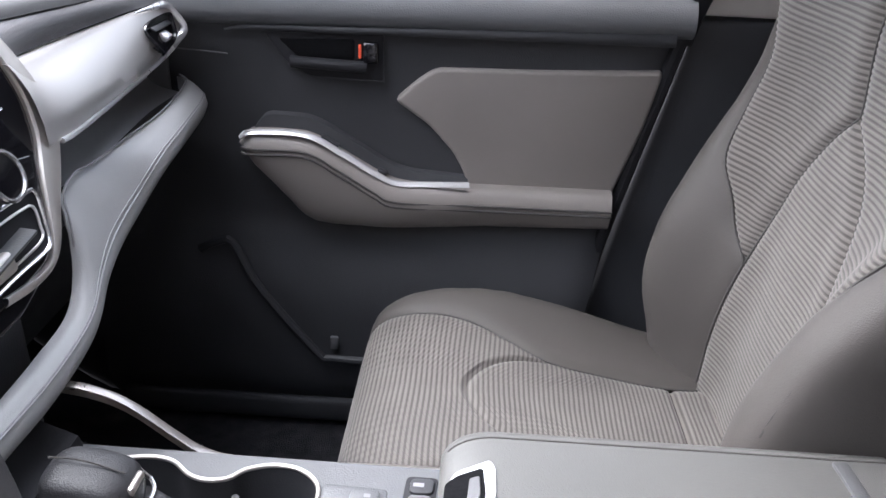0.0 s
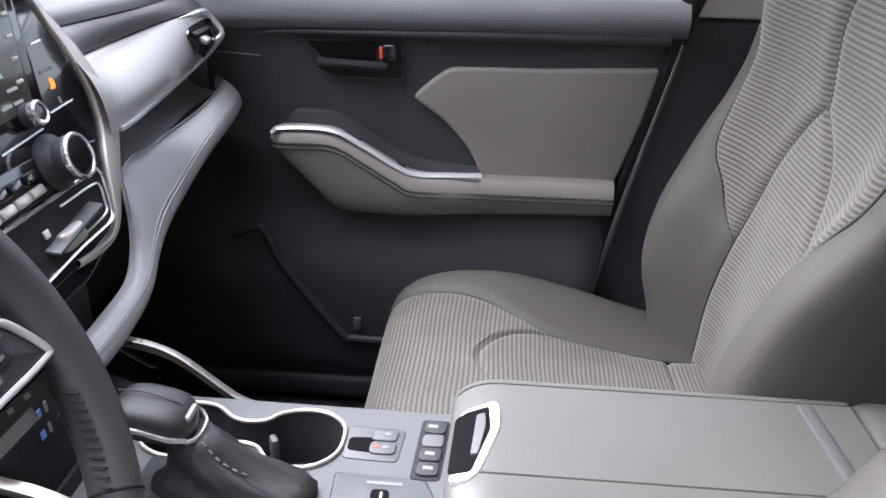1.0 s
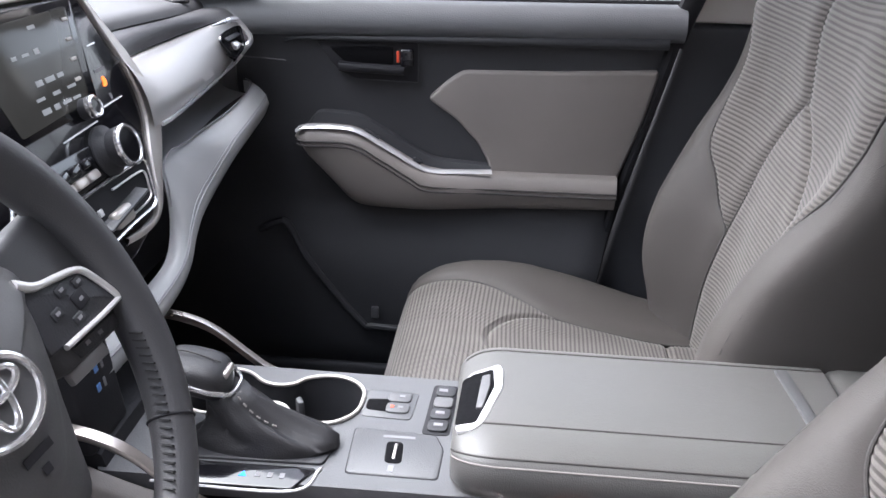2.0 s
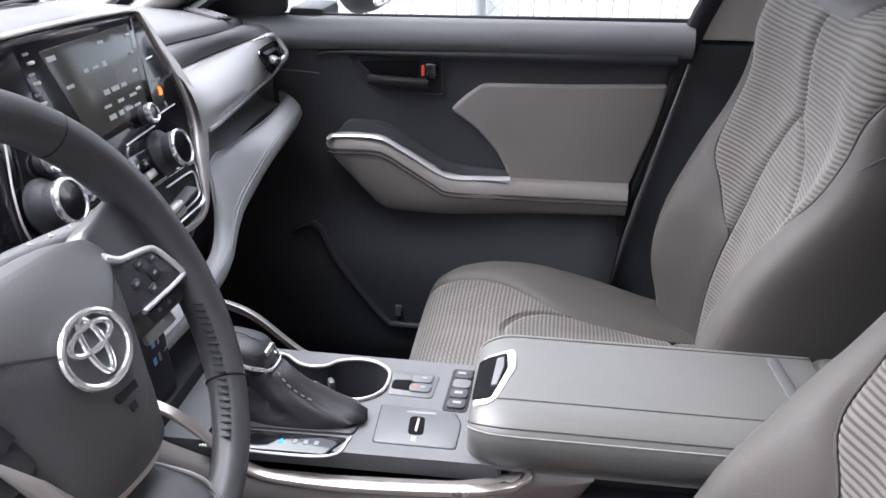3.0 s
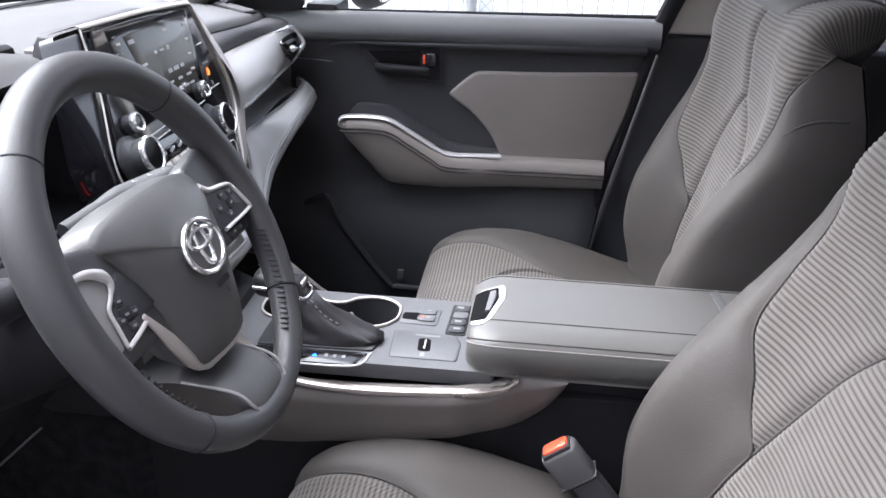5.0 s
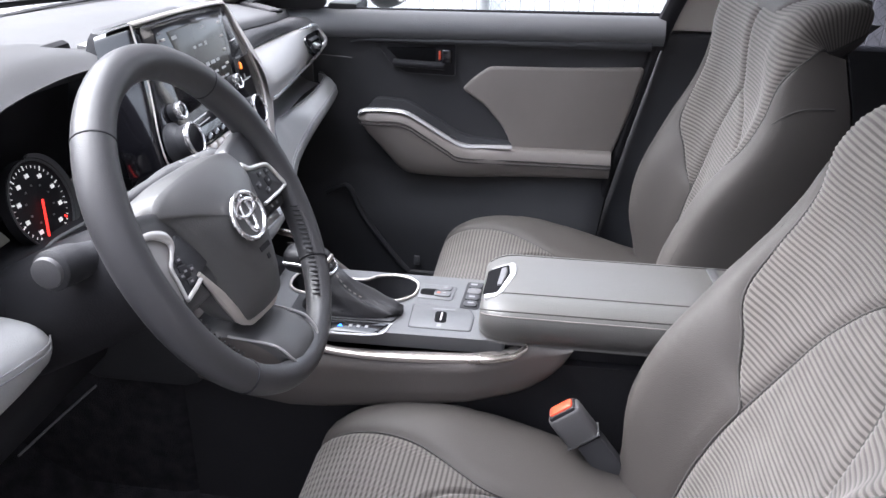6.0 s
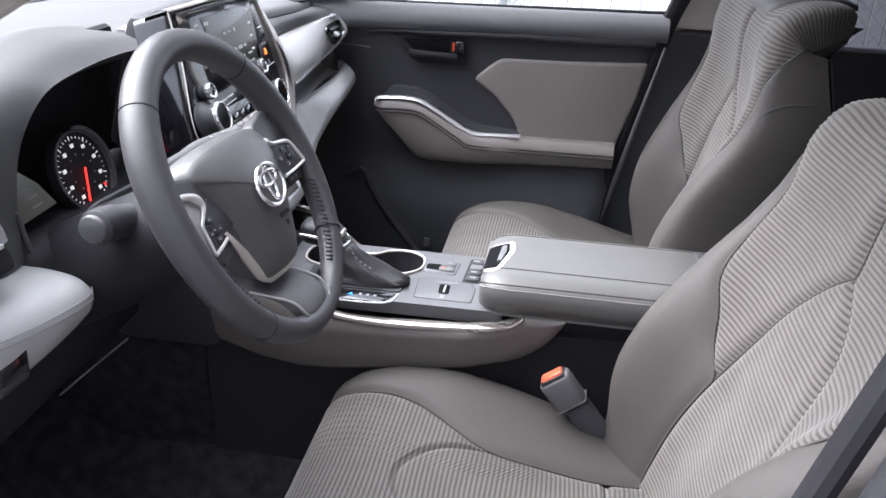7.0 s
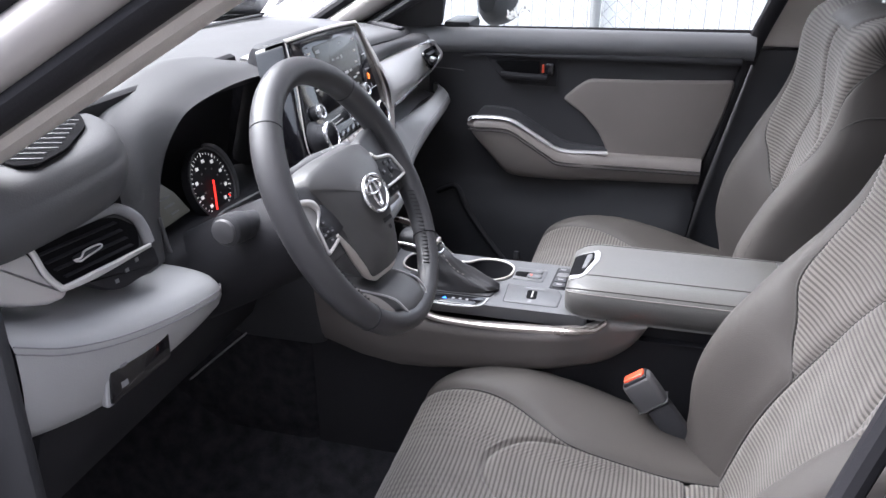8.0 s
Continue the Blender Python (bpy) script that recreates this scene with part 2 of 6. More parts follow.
def rbox(sx, sy, sz, frame_m=Matrix(), bevel=0.004, seg=2):
    """A box of that size, centred, with rounded edges."""
    bm = bmesh.new()
    bmesh.ops.create_cube(bm, size=1, matrix=Matrix.Diagonal((sx, sy, sz, 1)))
    if bevel > 0:
        bmesh.ops.bevel(bm, geom=list(bm.edges), offset=min(bevel, 0.49 * min(sx, sy, sz)), segments=seg, affect="EDGES", profile=0.5)
    bm.transform(frame_m)
    return bm


def lathe(profile, frame_m=Matrix(), n=28):
    """Turned round frame_m's z axis; profile of (radius, z)."""
    bm = bmesh.new()
    rings = []
    for r, z in profile:
        rings.append([bm.verts.new((r * math.cos(a), r * math.sin(a), z)) for a in np.linspace(0, 2 * math.pi, n, endpoint=False)])
    for a, b in zip(rings, rings[1:]):
        for j in range(n):
            k = (j + 1) % n
            bm.faces.new((a[j], a[k], b[k], b[j]))
    bm.faces.new(rings[0][::-1])
    bm.faces.new(rings[-1])
    bm.transform(frame_m)
    return bm


def axes(o, x, y):
    """A frame at o with x along x, y near y, z = x cross y."""
    x = Vector(x).normalized()
    z = x.cross(Vector(y)).normalized()
    y = z.cross(x)
    m = Matrix((x, y, z)).transposed().to_4x4()
    m.translation = Vector(o)
    return m


def round_outline(pts, r=0.01, n=4):
    """A polygon with its corners rounded."""
    p = [Vector(q) for q in pts]
    out = []
    for i, b in enumerate(p):
        a, c = p[i - 1], p[(i + 1) % len(p)]
        k = min(r, 0.45 * (a - b).length, 0.45 * (c - b).length)
        s, e = b + (a - b).normalized() * k, b + (c - b).normalized() * k
        for u in np.linspace(0, 1, n + 1):
            out.append(tuple((1 - u)**2 * s + 2 * u * (1 - u) * b + u * u * e))
    return out


# ---- the car's shell: floor, far body side, roof, pillars ----
def setting(name, label, category="car body"):
    return thing(name, label, category, kind="structure")


floor = setting("floor", "black carpeted cabin floor in the footwells", "floor")
xs, ys = np.linspace(-1.0, 1.5, 60), np.linspace(-0.24, 1.24, 44)
rng = np.random.default_rng(3)
fv = []
for x in xs:
    for y in ys:
        rise = 0.30 * max(0, (-0.66 - x) / 0.34)**1.2
        tunnel = 0.12 * math.exp(-((y - MID) / 0.14)**4)
        fv.append((x, y, FLOOR_Z + rise + tunnel + rng.normal(0, 0.001)))
part("carpet", fv, sheet_faces(60, 44), M_CARPET, floor)
for y0 in (-0.235, 1.2):
    part_bm("sill_plate", rbox(1.9, 0.07, 0.05, pose(0.35, y0, FLOOR_Z + 0.035), 0.012, 3), M_DARK, floor)

ceiling = setting("ceiling", "pale greige cloth headliner of the car roof", "headliner")
cv = []
for x in np.linspace(-0.11, 2.2, 20):
    for y in np.linspace(-0.16, 1.16, 16):
        cv.append((x, y, 1.64 + 0.05 * (1 - ((y - MID) / 0.66)**2) - 0.05 * ((x - 0.6) / 1.6)**2))
part("liner", cv, sheet_faces(20, 16), M_LINER, ceiling)
part("roof_skin", [(x, y, z + 0.05) for x, y, z in cv], sheet_faces(20, 16), M_PAINT, ceiling)


def slab_y(outline, y, depth, bevel=0.004, seg=2):
    """An upright panel facing the driver's side: outline in (x, z), front face at y, growing away by depth."""
    # local x = -x world so that the front faces -y
    m = Matrix(((-1, 0, 0, 0), (0, 0, -1, y + depth), (0, 1, 0, 0), (0, 0, 0, 1)))
    return prism([(-x, z) for x, z in outline], m, depth, bevel, seg)


# pillars: the same pair on both sides
def front_pillar(side):
    """side -1: driver's, +1: passenger's."""
    p = setting("wall_pillar_front", "painted windscreen pillar with a black rubber door seal", "pillar")
    yb = MID + side * 0.745
    line = np.array([(-0.95, yb, 1.00), (-0.70, yb - side * 0.01, 1.155), (-0.42, yb - side * 0.04, 1.325), (-0.15, yb - side * 0.09, 1.487), (0.10, yb - side * 0.13, 1.60)])
    c = curve(line, 24)
    v, f = tube(c + (0, 0, 0.036), 1.0, 20, flat=(0.046, 0.030))
    part("painted_skin", v, f, M_PAINT, p)
    v, f = tube(c + (0, side * 0.010, -0.004), 1.0, 14, flat=(0.026, 0.014))
    part("door_seal", v, f, M_RUBBER, p)
    v, f = tube(c + (0, -side * 0.018, -0.023), 1.0, 10, flat=(0.026, 0.013))
    part("inner_trim", v, f, M_LINER if side < 0 else M_DARK, p)
    v, f = tube(c + (0, side * 0.002, 0.080), 1.0, 12, flat=(0.036, 0.020))
    part("windscreen_seal", v, f, M_RUBBER, p)
    return p


front_pillar(-1)
front_pillar(1)


def middle_pillar(side):
    p = setting("wall_pillar_middle", "middle door pillar, dark below and pale greige above the belt line", "pillar")
    yb = MID + side * 0.735
    low = [(0.20, 0.45), (0.215, 0.68), (0.265, 0.92), (0.318, 1.162), (0.52, 1.166), (0.50, 0.9), (0.50, 0.45)]
    up = [(0.323, 1.167), (0.40, 1.45), (0.44, 1.62), (0.60, 1.62), (0.53, 1.167)]
    for nm, ol, mt in (("lower_trim", low, M_DARK), ("upper_trim", up, M_LINER)):
        bm = slab_y(ol, 0, 0.05, 0.010, 3)
        bm.transform(Matrix.Translation((0, yb, 0)) if side > 0 else Matrix.Translation((0, yb, 0)) @ Matrix.Diagonal((1, -1, 1, 1)))
        part_bm(nm, bm, mt, p)
    seal = curve([(0.10, yb, 0.44), (0.19, yb, 0.60), (0.225, yb, 0.80), (0.285, yb, 1.06), (0.33, yb, 1.24), (0.40, yb - side * 0.03, 1.46), (0.44, yb - side * 0.09, 1.58)], 40)
    v, f = tube(seal + (-0.004, -side * 0.012, 0), 0.012, 10)
    part("door_seal", v, f, M_RUBBER, p)
    body = seal + (0.055, side * 0.095, 0)
    v, f = tube(body, 1.0, 12, flat=(0.045, 0.04), up=(1, 0, 0.2))
    part("painted_skin", v, f, M_PAINT, p)
    return p


middle_pillar(-1)
middle_pillar(1)

# the rest of the body closes the cabin
body = setting("wall_body", "silver painted body side with black cabin lining behind the seats", "car body")
part_bm("rear_lining", rbox(0.06, 1.5, 1.1, pose(2.05, MID, 0.85), 0.03), M_DARK, body)
for s in (-1, 1):
    part_bm("rear_side_lining", rbox(1.55, 0.06, 0.74, pose(1.29, MID + s * 0.745, 0.78), 0.02), M_DARK, body)
part_bm("far_body_skin", rbox(3.4, 0.05, 0.75, pose(0.35, 1.345, 0.76), 0.02), M_PAINT, body)
part_bm("far_front_wing", rbox(0.7, 0.10, 0.5, pose(-0.95, 1.28, 0.82), 0.03), M_DARK, body)
part_bm("near_front_wing", rbox(0.62, 0.10, 0.62, pose(-0.83, -0.27, 0.72), 0.03), M_DARK, body)
part_bm("kick_panel", rbox(0.50, 0.02, 0.66, pose(-0.79, 1.252, 0.60), 0.006), M_DARK, body)
part_bm("firewall", rbox(0.05, 1.5, 0.75, pose(-1.02, MID, 0.72), 0.02), M_CARPET, body)
for s in (-1, 1):
    rail = curve([(-0.15, MID + s * 0.655, 1.475), (0.1, MID + s * 0.615, 1.585), (0.5, MID + s * 0.60, 1.64), (1.2, MID + s * 0.60, 1.645), (2.1, MID + s * 0.58, 1.58)], 30)
    v, f = tube(rail, 1.0, 12, flat=(0.07, 0.05))
    part("roof_rail", v, f, M_LINER, body)

M_TINT = glass_material("privacy_glass", (0.10, 0.10, 0.11))
for s in (-1, 1):
    part("rear_side_glass", [(0.50, MID + s * 0.735, 1.14), (2.05, MID + s * 0.735, 1.14), (2.05, MID + s * 0.60, 1.60), (0.55, MID + s * 0.61, 1.64)], [(0, 1, 2, 3)], M_TINT, body, "dark privacy glass", smooth=False)
part("rear_glass", [(2.09, MID - 0.74, 1.35), (2.09, MID + 0.74, 1.35), (2.10, MID + 0.6, 1.66), (2.10, MID - 0.6, 1.66)], [(0, 1, 2, 3)], M_TINT, body, "dark privacy glass", smooth=False)
wind = setting("window_windscreen", "wide laminated windscreen", "windscreen")
wv = []
for u in np.linspace(0, 1, 14):
    for w in np.linspace(-1, 1, 20):
        bow = 0.10 * (1 - w * w)
        wv.append((-0.95 - bow + 0.83 * u, MID + w * (0.74 - 0.10 * u), 1.19 + 0.45 * u + 0.02 * (1 - w * w)))
g = part("pane", wv, sheet_faces(14, 20), M_GLASS, wind)
g.visible_shadow = False
v, f = tube([(-0.94 - 0.10 * (1 - w * w), MID + w * 0.74, 1.212 + 0.02 * (1 - w * w)) for w in np.linspace(-1, 1, 40)], 1.0, 8, flat=(0.012, 0.022))
part("base_seal", v, f, M_RUBBER, wind, "black seal at the windscreen foot")


# ---- passenger door ----
door = setting("door_1", "closed passenger door, black plastic with grey leatherette insert and padded armrest", "car door")
# main shell: section across the height, (z, y)
DOOR_SECT = [(0.46, 1.185), (0.52, 1.165), (0.60, 1.165), (0.70, 1.175), (0.78, 1.20), (0.84, 1.215), (1.00, 1.218), (1.10, 1.214), (1.135, 1.210), (1.150, 1.212)]
rear_edge = [(0.45, 0.16), (0.69, 0.208), (0.91, 0.245), (1.17, 0.306), (1.25, 0.32)]
sect = curve(DOOR_SECT, 70)
dv, cols = [], np.linspace(0, 1, 40)
for z, y in [(a[0], a[1]) for a in sect]:
    xr = hermite(rear_edge, z) if z > 0.45 else 0.16
    for c in cols:
        x = -0.62 + (xr + 0.62) * c
        zz = z + (0.016 * (x + 0.05) if z > 1.1 else 0)
        dv.append((x, y + 0.012 * max(0, (x - xr + 0.03) / 0.03), zz))
part("door_shell", dv, sheet_faces(70, 40), M_DARK, door)
# rounded sill under the window
rows = []
for x in np.linspace(-0.62, 0.312, 40):
    dz = 0.016 * (x + 0.05)
    rows.append(curve([(x, 1.225, 1.128 + dz), (x, 1.206, 1.134 + dz), (x, 1.196, 1.146 + dz), (x, 1.195, 1.158 + dz), (x, 1.202, 1.174 + dz), (x, 1.214, 1.186 + dz), (x, 1.228, 1.191 + dz), (x, 1.24, 1.190 + dz), (x, 1.25, 1.18 + dz)], 24))
part("sill_pad", np.vstack(rows), sheet_faces(40, 24), M_SILL, door, "dark grey padded window sill")
# ridge below the sill
v, f = tube(curve([(-0.377, 1.212, 1.116), (-0.34, 1.206, 1.124), (-0.2, 1.203, 1.127), (0.08, 1.203, 1.132), (0.287, 1.203, 1.136)], 30), np.linspace(0.3, 1, 30), 10, flat=(0.008, 0.010), up=(0, 0, 1))
part("ridge", v, f, M_DARK, door)
# grey insert
ins = [(-0.060, 1.077), (0.10, 1.081), (0.280, 1.090), (0.262, 1.00), (0.225, 0.878), (-0.003, 0.878), (-0.008, 0.91), (-0.028, 0.945), (-0.068, 0.988), (-0.122, 1.024), (-0.09, 1.055)]
part_bm("insert", slab_y(round_outline(ins, 0.012), 1.206, 0.03, 0.007, 3), M_INSERT, door, "grey leatherette insert")
# armrest
AY = 1.155
ARM_TOP = [(-0.362, 0.951), (-0.350, 0.964), (-0.332, 0.971), (-0.300, 0.972), (-0.256, 0.970), (-0.235, 0.963), (-0.200, 0.943), (-0.145, 0.911), (-0.118, 0.899), (-0.09, 0.895), (0.0, 0.895), (0.235, 0.897)]


def inset(x):
    """The armrest draws in towards its rear end."""
    return 0.018 * min(1, max(0, (x + 0.13) / 0.15))


ARM_LOW = [(-0.362, 0.948), (-0.350, 0.936), (-0.303, 0.885), (-0.262, 0.838), (-0.245, 0.826), (-0.215, 0.822), (-0.1, 0.822), (0.0, 0.825), (0.235, 0.834)]
rows = []
for x in np.r_[np.linspace(-0.362, -0.33, 10), np.linspace(-0.325, 0.225, 60)]:
    zt, zb = np.interp(x, *np.array(ARM_TOP).T), np.interp(x, *np.array(ARM_LOW).T)
    k = min(1.0, (x + 0.364) / 0.03)**0.5
    h = zt - zb
    yo = 1.205 - 0.05 * k + inset(x)
    rows.append(curve([(x, 1.222, zt), (x, yo + 0.022, zt + 0.001), (x, yo + 0.008, zt - 0.003 * k), (x, yo, zt - min(0.018, 0.3 * h)), (x, yo - 0.001, zt - min(0.03, 0.45 * h)), (x, yo + 0.004, zt - 0.65 * h), (x, yo + 0.014, zb + 0.08 * h), (x, yo + 0.03, zb), (x, 1.222, zb - 0.004)], 30))
part("armrest", np.vstack(rows), sheet_faces(len(rows), 30), M_INSERT, door, "padded grey armrest", sharp=60)
top_line = [(-0.352, AY + 0.012, 0.966), (-0.334, AY + 0.012, 0.975), (-0.253, AY + 0.012, 0.975), (-0.198, AY + 0.014, 0.948), (-0.143, AY + 0.016, 0.915), (-0.112, AY + 0.020, 0.901), (-0.06, AY + 0.028, 0.899), (0.0, AY + 0.038, 0.898)]
v, f = tube(curve(top_line, 50), 1.0, 8, flat=(0.0075, 0.003), up=(0, -0.25, 1))
part("bright_trim", v, f, M_CHROME, door, "bright chrome strip")
for dz in (0.016, 0.024):
    v, f = tube(curve([(-0.350, AY + 0.006, 0.958 - dz + 0.010), (-0.332, AY - 0.0012, 0.967 - dz), (-0.251, AY - 0.0012, 0.966 - dz), (-0.2, AY - 0.0012, 0.940 - dz), (-0.145, AY - 0.0012, 0.907 - dz), (-0.112, AY + 0.001, 0.892 - dz), (0.0, AY + 0.0145, 0.888 - dz), (0.226, AY + 0.0165, 0.889 - dz)], 70), 0.0018, 6)
    part("seam", v, f, M_STITCH, door)
# pull cup and switch ledge above the armrest
rows = []
for x in np.linspace(-0.34, -0.002, 40):
    zt = np.interp(x, *np.array(ARM_TOP).T)
    zu = zt + 0.020 * min(1, (x + 0.34) / 0.02) * (1 - 0.6 * max(0, (x + 0.16) / 0.16))
    rows.append([(x, AY + 0.020, zt + 0.001), (x, AY + 0.034, zt - 0.004), (x, AY + 0.046, zt - 0.004), (x, AY + 0.052, zu), (x, AY + 0.058, zu + 0.003), (x, 1.225, zu + 0.003)])
part("switch_ledge", np.vstack(rows), sheet_faces(40, 6), M_DARK, door)
for x, z in ((-0.226, 0.967), (-0.213, 0.960), (-0.137, 0.918)):
    part_bm("window_switch", rbox(0.016, 0.012, 0.006, pose(x, AY + 0.040, z - 0.006, 0, 28, 0), 0.002), M_DARK, door)
# inner handle: a shallow recess with a thin raised edge, lever and lock tab
HANDLE = [(-0.318, 1.118), (-0.138, 1.123), (-0.138, 1.052), (-0.250, 1.054), (-0.282, 1.070)]
part_bm("handle_cup", slab_y(round_outline(HANDLE, 0.006), 1.2085, 0.010, 0.002), M_RUBBER, door)
v, f = tube(curve([(x, 1.2080, z) for x, z in round_outline(HANDLE, 0.006)], 90, closed=True), 0.0012, 6, closed=True)
part("handle_bezel", v, f, M_DARK, door)
# flat plate behind the lever, darkened for the shade of a recess
part_bm("lever_recess", slab_y(round_outline([(-0.296, 1.110), (-0.182, 1.114), (-0.182, 1.082), (-0.268, 1.084)], 0.005), 1.2068, 0.006, 0.001), M_RECESS_SHADE, door)
rows = []
for u in np.linspace(0, 1, 18):
    x = -0.278 + 0.116 * u
    z0 = 1.083 - 0.004 * u
    rows.append(curve([(x, 1.209, z0 + 0.002), (x, 1.200 - 0.003 * math.sin(math.pi * u), z0 + 0.002), (x, 1.196 - 0.004 * math.sin(math.pi * u), z0 - 0.003), (x, 1.198 - 0.003 * math.sin(math.pi * u), z0 - 0.012), (x, 1.209, z0 - 0.016)], 10))
part("door_handle", np.vstack(rows), sheet_faces(18, 10), M_RUBBER, door)
part_bm("lock_tab", rbox(0.024, 0.012, 0.032, pose(-0.157, 1.203, 1.096), 0.005, 3), M_PIANO, door)
part_bm("lock_mark", rbox(0.005, 0.005, 0.020, pose(-0.173, 1.2035, 1.097), 0.001), M_RED, door, "red unlocked mark")
v, f = tube(curve([(-0.47, 1.206, 1.088), (-0.40, 1.2085, 1.084), (-0.375, 1.2085, 1.082)], 10), 0.0012, 6)
part("panel_joint", v, f, M_FACE, door)
# map pocket
v, f = tube(curve([(-0.44, 1.19, 0.758), (-0.41, 1.185, 0.775), (-0.381, 1.18, 0.778), (-0.342, 1.172, 0.705), (-0.243, 1.158, 0.588), (-0.215, 1.156, 0.578), (-0.10, 1.156, 0.576), (0.10, 1.157, 0.576)], 60), 0.007, 8)
part("pocket_rim", v, f, M_DARK, door)
part_bm("screw_cover", rbox(0.014, 0.008, 0.024, pose(-0.213, 1.157, 0.61), 0.002), M_CONSOLE, door)
# window
pv = [(-0.52, 1.24, 1.18), (0.33, 1.24, 1.195), (0.44, 1.13, 1.60), (0.08, 1.13, 1.60)]
g = part("pane", pv, [(0, 1, 2, 3)], M_GLASS, door, smooth=False)
g.visible_shadow = False
v, f = tube(curve([(-0.52, 1.238, 1.182), (-0.1, 1.238, 1.190), (0.32, 1.238, 1.199)], 20), 0.005, 8)
part("window_seal", v, f, M_RUBBER, door)
v, f = tube(curve([(0.298, 1.225, 1.13), (0.318, 1.224, 1.20), (0.36, 1.20, 1.32), (0.44, 1.125, 1.60)], 18), 1.0, 10, flat=(0.019, 0.013), up=(0, 1, 0))
part("window_frame", v, f, M_RUBBER, door)
sail = [(-0.70, 1.12), (-0.44, 1.188), (-0.43, 1.26), (-0.455, 1.30), (-0.60, 1.24)]
part_bm("mirror_sail", slab_y(round_outline(sail, 0.01), 1.225, 0.02, 0.004), M_DARK, door)


# ---- seats ----
SEAT_W = [0, 0.10, 0.14, 0.18, 0.205, 0.226, 0.245, 0.262, 0.285, 0.32, 0.36, 0.42]
SEAT_Y = [0, 0.10, 0.14, 0.178, 0.20, 0.224, 0.242, 0.250, 0.254, 0.256, 0.256, 0.253]
SEAT_R = [0, 0.06, 0.30, 0.80, 1.0, 0.98, 0.90, 0.75, 0.55, 0.30, 0.10, 0.0]
SEAT_D = [0, 0, 0, 0, 0, 0.001, 0.007, 0.023, 0.048, 0.088, 0.134, 0.195]


class Skin:
    """A padded surface along a side-view profile of (x, z), with cross section by w."""

    def __init__(self, profile, raise_keys, width_keys, thick_keys=None, outward=1):
        self.p = curve(profile, 400)
        d = np.gradient(self.p, axis=0)
        d /= np.linalg.norm(d, axis=1)[:, None]
        self.n = np.c_[-d[:, 1], d[:, 0]] * outward
        self.s = np.r_[0, np.cumsum(np.linalg.norm(np.diff(self.p, axis=0), axis=1))]
        self.L = self.s[-1]
        self.rk, self.wk, self.tk = raise_keys, width_keys, thick_keys

    def at(self, s, w, lift=0.0):
        """Points of the surface; s, w and lift may be arrays."""
        s = np.clip(np.asarray(s, float), 0, self.L)
        w = np.asarray(w, float)
        px, pz = np.interp(s, self.s, self.p[:, 0]), np.interp(s, self.s, self.p[:, 1])
        nx, nz = np.interp(s, self.s, self.n[:, 0]), np.interp(s, self.s, self.n[:, 1])
        u, a = s / self.L, np.abs(w)
        y = hermite(list(zip(SEAT_W, SEAT_Y)), a) * hermite(self.wk, u)
        d = hermite(list(zip(SEAT_W, SEAT_D)), a)
        if self.tk:
            d = d / 0.195 * hermite(self.tk, u)
        h = hermite(self.rk, u) * hermite(list(zip(SEAT_W, SEAT_R)), a) - d + lift
        return np.stack([px + nx * h, np.sign(w) * y, pz + nz * h], -1)


def clustered(n):
    t = np.linspace(0, 1, n)
    return 0.5 - 0.5 * np.cos(math.pi * t) * (1 - 0.25 * np.sin(math.pi * t)**2)


def padded(name, skin, s0, s1, wa, wb, mat, parent, cols=18, ribs=False, groove=0.006, mid_seam=False, label="", ends=(True, True), sides=(True, True), proud=0.0):
    """A sewn panel from s0(v) to s1(v) along and wa(s) to wb(s) across, sunk at its seams."""
    vv = clustered(cols)
    sa, sb = np.array([s0(v) for v in vv]), np.array([s1(v) for v in vv])
    length = (sb - sa).max()
    rows = int(length / (RIB / 4)) if ribs else max(14, int(length / 0.012))
    uu = (np.linspace(0, 1, rows) if ribs else clustered(rows))[:, None]
    s = sa + (sb - sa) * uu
    tab = np.linspace(0, skin.L, 300)
    a, b = np.interp(s, tab, [wa(q) for q in tab]), np.interp(s, tab, [wb(q) for q in tab])
    w = a + (b - a) * vv
    far = np.full_like(s, 9.0)
    de = np.minimum(uu * (sb - sa) if ends[0] else far, (1 - uu) * (sb - sa) if ends[1] else far)
    ds = np.minimum(vv * np.abs(b - a) if sides[0] else far, (1 - vv) * np.abs(b - a) if sides[1] else far)
    lift = -groove * (np.exp(-(ds / 0.006)**2) + np.exp(-(de / 0.006)**2)) + 0.003 * np.minimum(1, ds / 0.02)
    if mid_seam:
        lift -= groove * 0.7 * np.exp(-(w / 0.005)**2)
    if ribs:
        sag = 0.0016 * np.sin(9.0 * w + 2.0) + 0.0010 * np.sin(31.0 * w + 17.0 * s)
        lift += 0.0008 * np.sin(2 * math.pi * (s + sag) / RIB)
    else:
        sag = 0.0
        lift += 0.0007 * np.sin(38.0 * s + 21.0 * w) * np.sin(27.0 * w - 13.0 * s)
    vs = skin.at(s, w, lift + proud).reshape(-1, 3)
    uv = np.stack([w, s + sag], -1).reshape(-1, 2)
    return part(name, vs, sheet_faces(rows, cols), mat, parent, label, uvs=uv, sharp=70)


def seam_line(skin, pairs, parent, r=0.0018, lift=-0.001, mat=None):
    pts = [skin.at(s, w, lift) for s, w in pairs]
    v, f = tube(pts, r, 6)
    return part("seam", v, f, mat or M_STITCH, parent)


